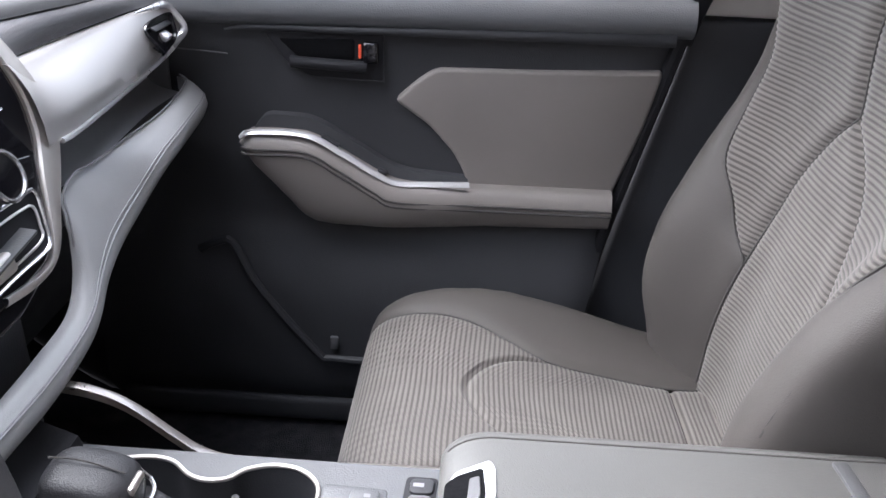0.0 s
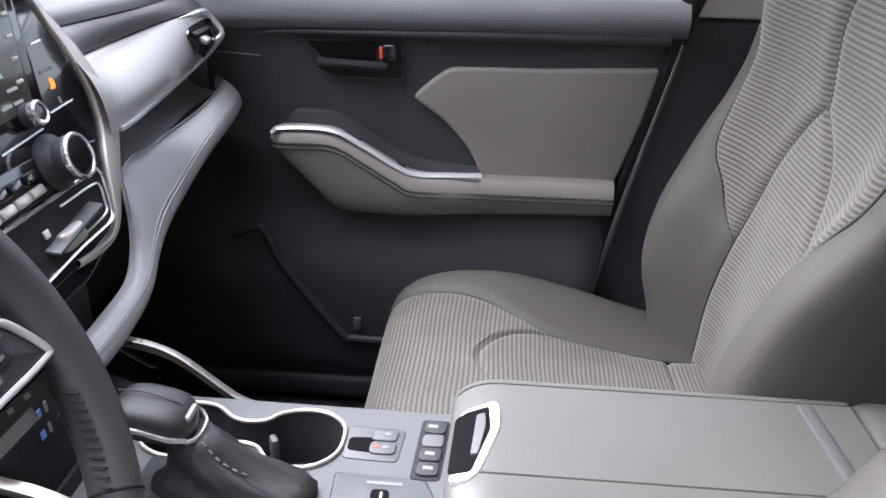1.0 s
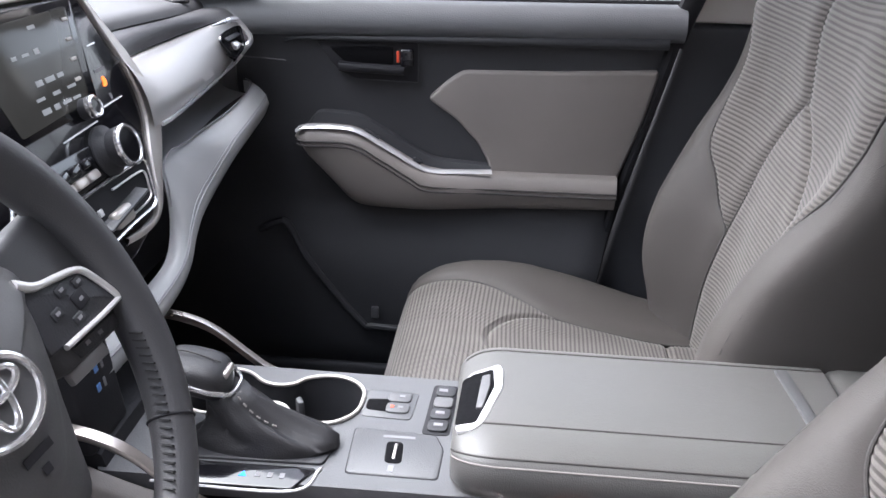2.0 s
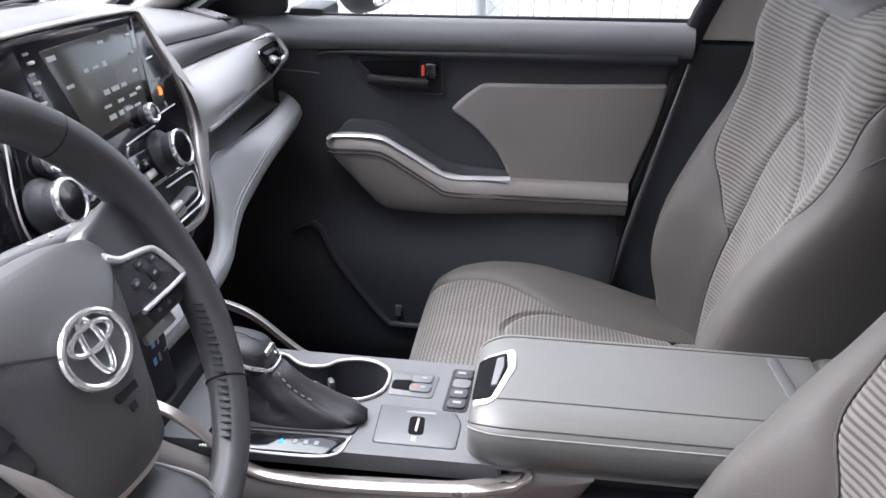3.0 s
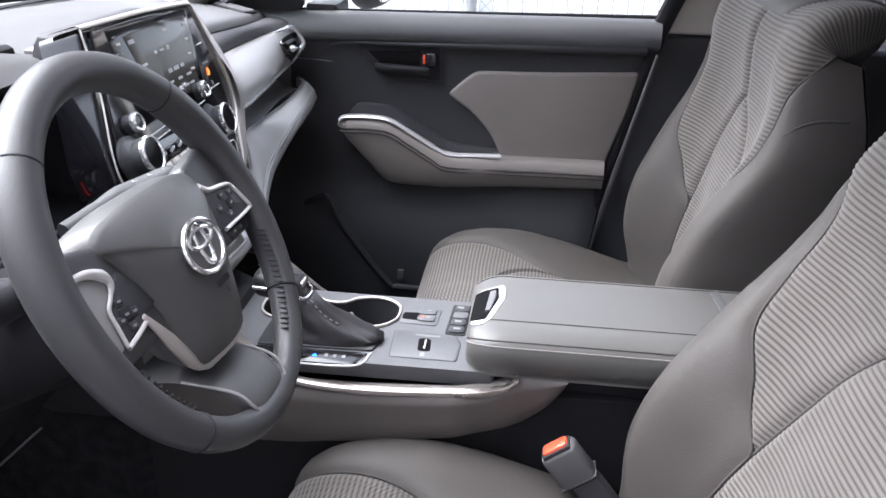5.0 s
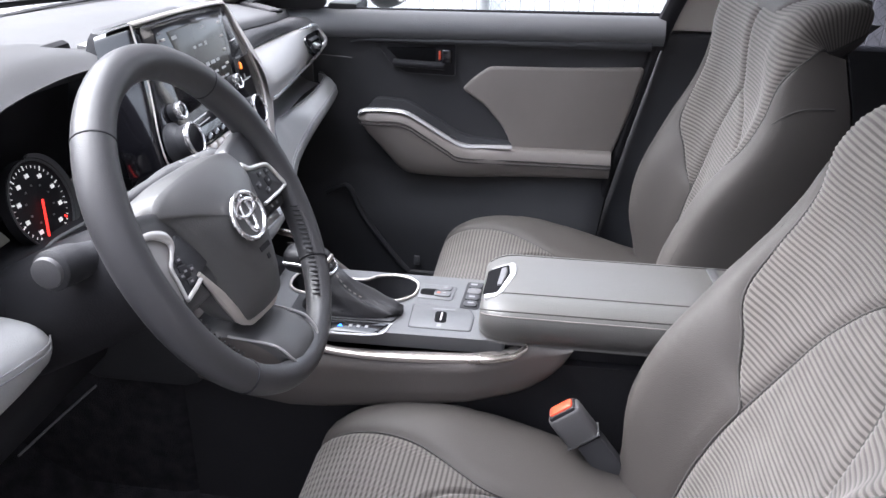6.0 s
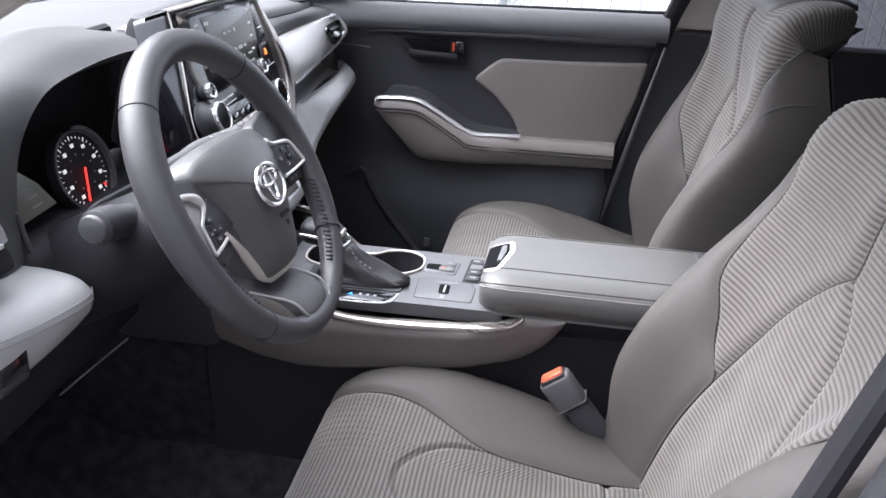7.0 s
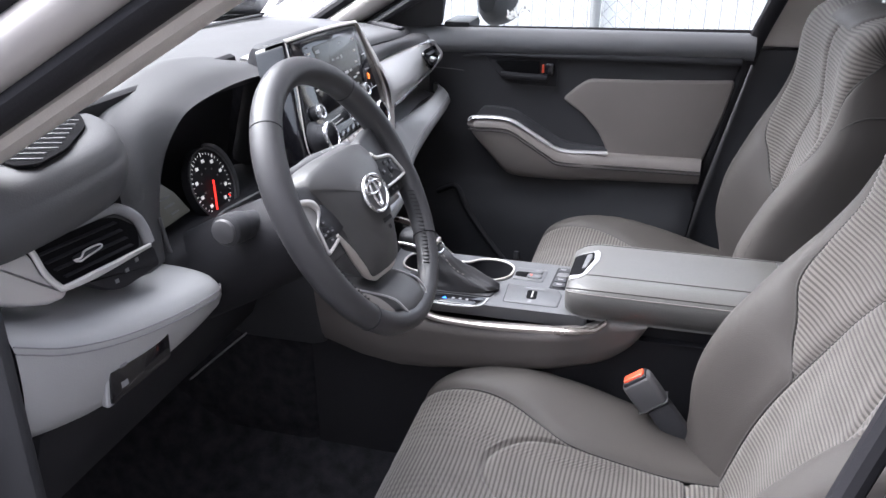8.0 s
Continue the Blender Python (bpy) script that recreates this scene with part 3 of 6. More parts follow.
BACK_LINE = ((0.305, 0.62), (0.312, 0.70), (0.318, 0.78), (0.328, 0.88), (0.340, 0.98), (0.353, 1.05), (0.358, 1.11), (0.355, 1.16), (0.354, 1.20), (0.362, 1.235), (0.385, 1.256), (0.425, 1.268), (0.47, 1.268), (0.50, 1.262))


def car_seat(dx, k, lean=0.0, bx=0.0, wide=1.0):
    """dx: how far the cushion is slid; k: height of the cushion bolsters; lean: degrees of recline; bx: shift of the backrest; wide: how far its shoulders flare."""
    ca, sa = math.cos(radians(lean)), math.sin(radians(lean))
    seat = thing("car_seat", "front bucket seat in ribbed grey cloth with plain grey leatherette bolsters", "car seat", "front seats")
    # cushion
    cush = Skin([(dx + x, z) for x, z in ((-0.150, 0.50), (-0.180, 0.58), (-0.189, 0.64), (-0.172, 0.694), (-0.128, 0.720), (-0.07, 0.728), (0.0, 0.722), (0.08, 0.706), (0.16, 0.690), (0.25, 0.672), (0.36, 0.66))],
                [(u, k * r) for u, r in ((0, 0.0), (0.25, 0.0), (0.36, 0.022), (0.48, 0.042), (0.6, 0.048), (0.74, 0.034), (0.86, 0.020), (1, 0.012))],
                [(0, 0.93), (0.25, 0.95), (0.5, 1.0), (1, 0.98)])
    L = cush.L
    bk = [(0, 0.205), (0.20, 0.203), (0.30, 0.192), (0.36, 0.180), (0.42, 0.168), (0.48, 0.152), (0.545, 0.127), (0.60, 0.107), (0.66, 0.099), (0.70, 0.099), (0.85, 0.107), (1, 0.13)]
    bw = lambda s: float(hermite(bk, s / L))
    s_tip, s_side, s_back = 0.465 * L, 0.635 * L, 0.86 * L
    shield = lambda v: s_tip + (s_side - s_tip) * abs(2 * v - 1)**1.7
    padded("cushion_front", cush, lambda v: 0.0, shield, lambda s: -bw(s), bw, M_RIB, seat, 34, True, mid_seam=True, ends=(False, True))
    padded("cushion_centre", cush, shield, lambda v: s_back, lambda s: -bw(s), bw, M_RIB, seat, 34, True)
    padded("cushion_rear", cush, lambda v: s_back, lambda v: L, lambda s: -bw(s), bw, M_RIB, seat, 24, True, ends=(True, False))
    padded("cushion_bolster", cush, lambda v: 0.0, lambda v: L, bw, lambda s: 0.42, M_LEATHER, seat, 26, ends=(False, False), sides=(True, False), label="plain grey leatherette bolster")
    padded("cushion_bolster", cush, lambda v: 0.0, lambda v: L, lambda s: -0.42, lambda s: -bw(s), M_LEATHER, seat, 26, ends=(False, False), sides=(False, True), label="plain grey leatherette bolster")
    for sg in (-1, 1):
        seam_line(cush, [(s, sg * bw(s)) for s in np.linspace(0.02, L, 90)], seat, lift=-0.004)
    part_bm("seat_base", rbox(0.44, 0.46, 0.17, pose(0.07, 0, 0.525), 0.03, 3), M_DARK, seat)
    for sg in (-1, 1):
        part_bm("side_shield", rbox(0.48, 0.035, 0.13, pose(0.09, sg * 0.255, 0.545, 0, 3, 0), 0.015, 3), M_DARK, seat)
        part_bm("slide_rail", rbox(0.56, 0.045, 0.035, pose(0.06, sg * 0.20, FLOOR_Z + 0.018), 0.004), M_DARK, seat)
    # backrest
    upright = curve(BACK_LINE, 400)
    back = Skin([(0.305 + (x - 0.305) * ca + (z - 0.62) * sa + bx, 0.62 + (z - 0.62) * ca - (x - 0.305) * sa) for x, z in BACK_LINE],
                [(0, 0.055), (0.10, 0.075), (0.22, 0.100), (0.32, 0.098), (0.42, 0.078), (0.54, 0.044), (0.66, 0.020), (0.80, 0.010), (1, 0.0)],
                [(u, 1 + (q - 1) * wide) for u, q in ((0, 0.94), (0.2, 1.0), (0.4, 1.03), (0.5, 1.07), (0.6, 1.115), (0.68, 1.09), (0.74, 1.05), (0.80, 1.00), (0.86, 0.94), (0.92, 0.87), (1, 0.70))],
                [(0, 0.10), (0.3, 0.112), (0.5, 0.112), (0.6, 0.098), (0.7, 0.084), (0.8, 0.076), (0.88, 0.072), (0.95, 0.055), (1, 0.02)], outward=1)
    B = back.L
    sz = lambda z: float(back.s[np.argmin(np.abs(upright[:, 1] - z))])
    s_y, s_w, s_top = sz(1.107), sz(0.872), 0.97 * back.L
    ck = [(0, 0.135), (sz(0.75), 0.128), (s_w, 0.112), (sz(0.96), 0.090), (sz(1.04), 0.060), (sz(1.085), 0.025), (s_y, 0.002), (B, 0.002)]
    cw = lambda s: max(0.002, float(hermite(ck, s)))
    wk = [(0, 0.137), (s_w, 0.113), (sz(0.90), 0.136), (sz(0.95), 0.160), (0.475 * B, 0.184), (0.55 * B, 0.204), (0.64 * B, 0.216), (0.69 * B, 0.228), (0.716 * B, 0.242), (0.742 * B, 0.266), (0.763 * B, 0.292), (0.80 * B, 0.325), (B, 0.36)]
    ow = lambda s: max(cw(s) + 0.001, float(hermite(wk, s)))
    padded("backrest_centre", back, lambda v: 0.0, lambda v: s_y, lambda s: -cw(s), cw, M_RIB, seat, 30, True, ends=(False, False))
    padded("backrest_shoulder", back, lambda v: s_w, lambda v: s_top, cw, ow, M_RIB, seat, 26, True)
    padded("backrest_shoulder", back, lambda v: s_w, lambda v: s_top, lambda s: -ow(s), lambda s: -cw(s), M_RIB, seat, 26, True)
    edge = lambda s: ow(s) if s >= s_w else cw(s)
    for sg in (1, -1):
        a, b = (edge, lambda s: 0.42) if sg > 0 else (lambda s: -0.42, lambda s: -edge(s))
        padded("backrest_bolster", back, lambda v: 0.0, lambda v: s_top, a, b, M_LEATHER, seat, 34, ends=(False, True), sides=(sg > 0, sg < 0), label="plain grey leatherette bolster")
        seam_line(back, [(s, sg * edge(s)) for s in np.linspace(0.02, s_top, 90)], seat, lift=-0.004)
        seam_line(back, [(s, sg * cw(s)) for s in np.linspace(s_w, s_y, 50)], seat, lift=-0.005)
        arc = [(s, sg * w) for s, w in curve([(0.15 * B, 0.240), (0.40 * B, 0.237), (0.58 * B, 0.222), (0.62 * B, 0.237), (0.656 * B, 0.261), (0.672 * B, 0.30), (0.672 * B, 0.37)], 70)]
        seam_line(back, arc, seat, lift=0.0003)
    seam_line(back, [(s, 0.0) for s in np.linspace(s_y, 0.815 * B, 30)], seat, r=0.0016, lift=-0.004)
    padded("backrest_top", back, lambda v: 0.812 * B, lambda v: B, lambda s: -0.112 - 0.3 * max(0, s / B - 0.82), lambda s: 0.112 + 0.3 * max(0, s / B - 0.82), M_LEATHER, seat, 30, ends=(True, False), label="plain panel round the headrest posts", proud=0.004)
    # back shell
    rows = []
    for s in np.linspace(0, B, 50):
        l, r = np.array(back.at(s, -0.42)), np.array(back.at(s, 0.42))
        t = float(hermite(back.tk, s / B))
        nx, nz = np.interp(s, back.s, back.n[:, 0]), np.interp(s, back.s, back.n[:, 1])
        row = []
        for u in np.linspace(0, 1, 24):
            q = l + (r - l) * u
            bulge = 0.03 * (1 - (2 * u - 1)**4) * min(1, t / 0.08)
            row.append(q - np.array((nx, 0, nz)) * bulge)
        rows.append(row)
    part("back_panel", np.vstack(rows), sheet_faces(50, 24), M_LEATHER, seat)
    # headrest, tipped back with the backrest
    tip = pose(0.305 + bx, 0, 0.62) @ Matrix.Rotation(radians(lean), 4, "Y") @ pose(-0.305, 0, -0.62)
    kids = []
    for sg in (-1, 1):
        v, f = tube(curve([(0.440, sg * 0.065, 1.245), (0.452, sg * 0.065, 1.30), (0.465, sg * 0.065, 1.36)], 10), 0.006, 12)
        kids.append(part("headrest_post", v, f, M_CHROME, seat, "polished steel post"))
        kids.append(part_bm("post_collar", lathe([(0.008, 0), (0.016, 0), (0.015, 0.006), (0.008, 0.008)], pose(0.443, sg * 0.065, 1.2575, 0, 12, 0), 20), M_DARK, seat))
    rings = []
    for z, k in ((1.300, 0.55), (1.307, 0.85), (1.33, 1.0), (1.39, 1.03), (1.46, 0.98), (1.49, 0.85), (1.50, 0.5)):
        th = np.linspace(0, 2 * math.pi, 32, endpoint=False)
        c, s = np.cos(th), np.sin(th)
        rings.append(np.c_[0.455 + (z - 1.30) * 0.2 + 0.05 * k * np.sign(c) * np.abs(c)**0.7, 0.135 * k * np.sign(s) * np.abs(s)**0.7, np.full(32, z)])
    v, f = loft(rings)
    kids.append(part("headrest", v, f, M_LEATHER, seat, "grey headrest"))
    for ob in kids:
        ob.matrix_basis = tip
    return seat


car_seat(-0.048, 0.60, 13.0, -0.050, 1.2).matrix_basis = pose(0, DRV, 0)
car_seat(0.0, 0.45).matrix_basis = pose(0.048, PAS, 0.028)


# ---- dashboard ----
dash = thing("dashboard", "grey moulded dashboard with silver band and black centre stack", "dashboard")


def rows_part(name, rows, mat, parent, label="", closed=False, sharp=35):
    rows = [np.asarray(r, float) for r in rows]
    return part(name, np.vstack(rows), sheet_faces(len(rows), len(rows[0]), closed), mat, parent, label, sharp=sharp)


# top pad: from the windscreen's foot back to the passenger's edge
def pad_edge(y):
    """x and z of the pad's rear edge."""
    return (float(hermite([(-0.22, -0.60), (0.0, -0.575), (0.12, -0.58), (0.40, -0.56), (0.60, -0.525), (0.80, -0.508), (1.05, -0.505), (1.22, -0.530)], y)),
            float(hermite([(-0.22, 1.178), (0.0, 1.200), (0.12, 1.208), (0.40, 1.215), (0.60, 1.21), (0.80, 1.207), (1.05, 1.192), (1.22, 1.176)], y)))


rows = []
for y in np.linspace(-0.22, 1.235, 70):
    ex, ez = pad_edge(y)
    xf = -0.97 - 0.09 * (1 - ((y - MID) / 0.74)**2)
    r = []
    for u in np.linspace(0, 1, 30):
        x = xf + (ex - xf) * u
        z = 1.190 + (ez + 0.004 - 1.190) * math.sin(u * math.pi / 2)**0.9 + 0.012 * math.sin(math.pi * u)
        r.append((x, y, z))
    r += [(ex + 0.010, y, ez - 0.002), (ex + 0.014, y, ez - 0.010), (ex + 0.010, y, ez - 0.016)]
    rows.append(r)
rows_part("top_pad", rows, M_DASH, dash)
# slot near the windscreen and passenger's grille
v, f = tube([(-0.90 - 0.06 * (1 - ((y - MID) / 0.74)**2), y, 1.2045) for y in np.linspace(0.0, 1.17, 40)], 1.0, 8, flat=(0.010, 0.003), up=(0, 0, 1))
part("defrost_slot", v, f, M_RUBBER, dash)
g = part_bm("side_defroster", rbox(0.15, 0.030, 0.006, pose(-0.560, 1.147, 1.1935, 0, 0, -45), 0.003), M_RUBBER, dash)
for k in range(3):
    part_bm("slat", rbox(0.14, 0.003, 0.004, pose(-0.560, 1.147, 1.1965, 0, 0, -45) @ pose(0, -0.009 + k * 0.009, 0), 0.001), M_FACE, g)

# passenger's face: dark padded band under the edge
BT = [(0.74, -0.440, 1.176), (0.80, -0.462, 1.166), (0.90, -0.474, 1.160), (1.02, -0.474, 1.157), (1.11, -0.466, 1.157), (1.20, -0.454, 1.157)]
BF = [(0.74, -0.414, 1.120), (0.80, -0.421, 1.110), (0.90, -0.430, 1.102), (1.02, -0.439, 1.098), (1.09, -0.443, 1.102), (1.20, -0.440, 1.124)]
BL = [(0.74, -0.412, 1.096), (0.80, -0.422, 1.087), (0.90, -0.434, 1.082), (1.02, -0.444, 1.082), (1.09, -0.448, 1.084), (1.15, -0.446, 1.096), (1.20, -0.443, 1.114)]


def on(keys, y):
    """The point of a line given by (y, x, z) keys."""
    k = np.array(keys)
    return np.array((float(hermite(list(zip(k[:, 0], k[:, 1])), y)), y, float(hermite(list(zip(k[:, 0], k[:, 2])), y))))


rows = []
for y in np.linspace(0.725, 1.245, 40):
    ex, ez = pad_edge(y)
    t = on(BT, min(1.2, max(y, 0.74))) * (1, 0, 1) + (-0.004, y, 0.001)
    e = np.array((ex + 0.006, y, ez - 0.010))
    rows.append([e + (t - e) * u + np.array((0.008, 0, 0.006)) * math.sin(math.pi * u) for u in np.linspace(0, 1, 10)])
rows_part("upper_face", rows, M_FACE, dash, "dark grey padded upper face")
# silver band with its fold and sharp lower lip
rows = []
for y in np.linspace(0.74, 1.20, 48):
    t, g, l = on(BT, y), on(BF, y), on(BL, y)
    r = [t + (-0.03, 0, -0.010), t + (-0.003, 0, -0.001), t + (0.002, 0, -0.002)]
    r += [t + (g - t) * u + np.array((0.004, 0, 0.003)) * math.sin(math.pi * u) for u in (0.15, 0.35, 0.55, 0.75, 0.9)]
    r += [g + (0.0005, 0, -0.004), g + (l - g) * 0.5, l, l + (-0.006, 0, -0.004), l + (-0.05, 0, 0.002)]
    rows.append(r)
rows_part("silver_band", rows, M_BAND, dash, "satin silver trim band", sharp=50)
v, f = tube([on(BL, y) + (0.001, 0, -0.001) for y in np.linspace(0.775, 1.10, 40)], 0.0030, 8)
part("bright_lip", v, f, M_CHROME, dash, "bright chrome lip")
# vent at the band's outer end
hole = [on(BT, 1.098) + (0.010, 0, -0.020), on(BT, 1.160) + (0.012, 0, -0.010), on(BT, 1.170) + (0.014, 0, -0.026), on(BL, 1.160) + (0.006, 0, 0.012), on(BL, 1.112) + (0.006, 0, 0.010), on(BF, 1.100) + (0.006, 0, 0.002)]
hv = curve(hole, 36, closed=True) + np.array((0.007, -0.004, 0.002))
mid = hv.mean(axis=0)
rings = [hv + (-0.0005, 0, 0), hv + (0.0025, 0, 0.0005), mid + (hv - mid) * 0.92 + (0.002, 0, 0.0005), mid + (hv - mid) * 0.85 + (-0.006, 0, 0), mid + (hv - mid) * 0.1 + (-0.010, 0, 0)]
v, f = loft(rings)
vent = part("air_vent", v, f, M_PIANO, dash, "small outer air vent", sharp=40)
fr = curve([on(BL, 1.08) + (0.003, 0, 0.0), on(BL, 1.13) + (0.005, 0, 0.001), on(BL, 1.175) + (0.008, 0.0, 0.002), on(BF, 1.192) + (0.010, 0, 0.0), on(BT, 1.188) + (0.010, 0, -0.010), on(BT, 1.172) + (0.008, 0, -0.001), on(BT, 1.14) + (0.006, 0, 0.000), on(BT, 1.10) + (0.004, 0, 0.000)], 48)
v, f = tube(fr, np.interp(np.linspace(0, 1, 48), (0, 0.2, 0.45, 0.7, 0.85, 1), (0.4, 0.7, 0.95, 0.9, 0.5, 0.2)), 8, flat=(0.0065, 0.005), up=(1, 0, 0.3))
part("vent_frame", v, f, M_CHROME, vent, "bright chrome vent frame")
part_bm("vent_tab", rbox(0.014, 0.022, 0.010, pose(*(mid + (0.004, 0, -0.004)), 0, 30, 0), 0.003), M_CHROME, vent)
for k in range(2):
    part_bm("slat", rbox(0.008, 0.06, 0.003, pose(*(mid + (0.0, 0, -0.016 + 0.026 * k)), 0, 30, 0), 0.001), M_DARK, vent)
# tray under the band
rows = []
for y in np.linspace(0.745, 1.198, 30):
    l = on(BL, y)
    r = [l + (-0.004, 0, -0.003), (l[0] - 0.035, y, 1.072), (l[0] - 0.056, y, 1.060), (l[0] - 0.056, y, 1.044), (l[0] - 0.040, y, 1.030), (l[0] - 0.008, y, 1.022 + 0.022 * max(0, (0.85 - y) / 0.10))]
    rows.append(curve(r, 24))
rows_part("tray", rows, M_TRAY, dash, "grey open tray")
part_bm("tray_end", rbox(0.11, 0.008, 0.06, pose(-0.52, 1.204, 1.045), 0.003), M_CONSOLE, dash)

# pale padded lower edge, sweeping in towards the centre stack
inner = curve([(-0.475, 1.262, 1.030), (-0.455, 1.235, 1.026), (-0.445, 1.10, 1.020), (-0.440, 0.96, 1.026), (-0.430, 0.84, 1.036), (-0.420, 0.785, 1.048), (-0.412, 0.742, 1.040), (-0.402, 0.727, 1.018), (-0.396, 0.710, 0.971), (-0.392, 0.676, 0.942), (-0.388, 0.607, 0.939), (-0.386, 0.544, 0.939), (-0.386, 0.47, 0.938)], 76)
outer = curve([(-0.452, 1.278, 1.004), (-0.428, 1.25, 1.000), (-0.408, 1.10, 1.002), (-0.397, 0.98, 1.000), (-0.402, 0.905, 0.976), (-0.390, 0.811, 0.970), (-0.376, 0.737, 0.960), (-0.366, 0.679, 0.938), (-0.362, 0.587, 0.930), (-0.364, 0.505, 0.930), (-0.366, 0.45, 0.930)], 76)
def nearer(p):
    """The outer end drawn in clear of the door."""
    k = 0.045 * min(1, max(0, (p[1] - 0.95) / 0.28))
    o = np.array((0.03, -0.15, 1.39))
    return o + (p - o) * (1 - k)


inner, outer = np.array([nearer(p) for p in inner]), np.array([nearer(p) for p in outer])
rows = []
for a, b in zip(inner, outer):
    d = b - a
    r = [a + (0, 0, -0.02), a]
    for u in np.linspace(0.15, 0.9, 6):
        r.append(a + d * u + np.array((0.2, 0, 1.0)) * 0.006 * math.sin(math.pi * u))
    r += [b, b + (0.003, 0, -0.010), b + (-0.004, 0.004, -0.024), b + (-0.020, 0.010, -0.034)]
    rows.append(r)
rows_part("padded_edge", rows, M_BOLSTER, dash, "pale grey padded edge with double stitching", sharp=60)
for k, dd in ((0.90, 0.004), (0.97, 0.003)):
    v, f = tube([a + (b - a) * k + np.array((0.1, 0, 1)) * dd * 0.5 for a, b in zip(inner, outer)], 0.0011, 6)
    part("seam", v, f, M_PADSTITCH, dash)
v, f = tube(inner[:52] + (0.004, 0, 0.003), 0.0012, 6)
part("seam", v, f, M_PADSTITCH, dash)
part_bm("end_cap", rbox(0.16, 0.03, 0.30, pose(-0.56, 1.255, 1.02), 0.012, 3), M_DARK, dash)
# glove box below
rows = []
for y in np.linspace(0.62, 1.25, 20):
    r = curve([(-0.48, y, 0.95), (-0.52, y, 0.90), (-0.56, y, 0.80), (-0.62, y, 0.72), (-0.85, y, 0.66)], 20)
    rows.append(r)
rows_part("glove_box", rows, M_DARK, dash, "black glove box under the padded edge")

# centre stack plane
SLOPE = 0.33
SM = axes((-0.48, 0, 1.26), (0, 1, 0), (-SLOPE, 0, 1))
SK = math.sqrt(1 + SLOPE * SLOPE)


def st(y, z, d=0.0):
    """Frame on the stack's plane at (y, z), d metres proud of it."""
    return SM @ Matrix.Translation((y, (z - 1.26) * SK, d))


def st_outline(pts):
    return [(y, (z - 1.26) * SK) for y, z in pts]


stack_rim = [(0.405, 1.268), (0.56, 1.266), (0.718, 1.258), (0.745, 1.215), (0.768, 1.176), (0.780, 1.142), (0.784, 1.116), (0.775, 1.096), (0.748, 1.066), (0.720, 1.038), (0.690, 1.012), (0.660, 0.999), (0.60, 0.985), (0.42, 0.985), (0.372, 1.03), (0.345, 1.09), (0.350, 1.13), (0.378, 1.195)]
stack_face = [(0.418, 1.262), (0.56, 1.260), (0.708, 1.252), (0.720, 1.217), (0.735, 1.178), (0.740, 1.140), (0.730, 1.108), (0.713, 1.079), (0.698, 1.050), (0.682, 1.022), (0.664, 1.010), (0.60, 1.004), (0.44, 1.004), (0.392, 1.04), (0.366, 1.095), (0.371, 1.13), (0.396, 1.19)]
stack = part_bm("stack_frame", prism(round_outline(st_outline(stack_rim), 0.010), SM @ Matrix.Translation((0, 0, -0.05)), 0.054, 0.005, 3), M_PIANO, dash, "gloss black centre stack with silver edging")
part_bm("stack_panel", prism(round_outline(st_outline(stack_face), 0.010), st(0, 1.26, 0.002), 0.006, 0.002), M_PIANO, stack, "gloss black panel")
SWEEP_OUT = [(0.400, 1.271), (0.56, 1.269), (0.700, 1.263), (0.720, 1.258), (0.745, 1.217), (0.768, 1.178), (0.781, 1.144), (0.785, 1.118), (0.777, 1.097), (0.750, 1.066), (0.722, 1.040), (0.692, 1.011), (0.663, 0.999), (0.625, 0.998), (0.585, 1.003)]
SWEEP_IN = [(0.404, 1.265), (0.56, 1.263), (0.698, 1.257), (0.714, 1.252), (0.727, 1.215), (0.741, 1.177), (0.746, 1.142), (0.741, 1.116), (0.732, 1.098), (0.712, 1.070), (0.698, 1.046), (0.680, 1.020), (0.661, 1.007), (0.627, 1.006), (0.588, 1.010)]
rows = []
for (ya, za), (yb, zb) in zip(curve(SWEEP_OUT, 80), curve(SWEEP_IN, 80)):
    row = []
    for u, d in ((0.0, -0.035), (0.0, 0.003), (0.04, 0.007), (0.35, 0.0095), (0.7, 0.0105), (0.95, 0.0100), (1.0, 0.0075), (1.0, 0.0)):
        row.append(st(ya + (yb - ya) * u, za + (zb - za) * u, d).translation)
    rows.append(row)
rows_part("silver_sweep", rows, M_EDGE, stack, "satin silver edge of the stack")
v, f = tube([st(y, z, 0.010).translation for y, z in curve([(0.400, 1.267), (0.383, 1.197), (0.353, 1.134), (0.348, 1.095), (0.372, 1.035)], 30)], 0.0012, 6)
part("bright_edge", v, f, M_EDGE, stack, "thin bright edge")
M_SCREEN = emitter("lit_screen", (0.030, 0.030, 0.027), 0.14)
M_SCREEN.node_tree.nodes["Principled BSDF"].inputs["Roughness"].default_value = 0.12
part_bm("screen_bezel", prism(round_outline(st_outline([(0.452, 1.258), (0.694, 1.253), (0.655, 1.142), (0.440, 1.140)]), 0.006), st(0, 1.26, 0.0065), 0.0022, 0.0008), M_PIANO, stack, "black glass bezel")
scr = [(0.486, 1.246), (0.677, 1.246), (0.640, 1.151), (0.506, 1.147)]
screen = part_bm("display", prism(round_outline(st_outline(scr), 0.004), st(0, 1.26, 0.0086), 0.001, 0.0003), M_SCREEN, stack, "lit touch screen with a grey reflection")
M_TEXT = emitter("screen_print", (0.26, 0.27, 0.27), 0.06)
rng = np.random.default_rng(5)
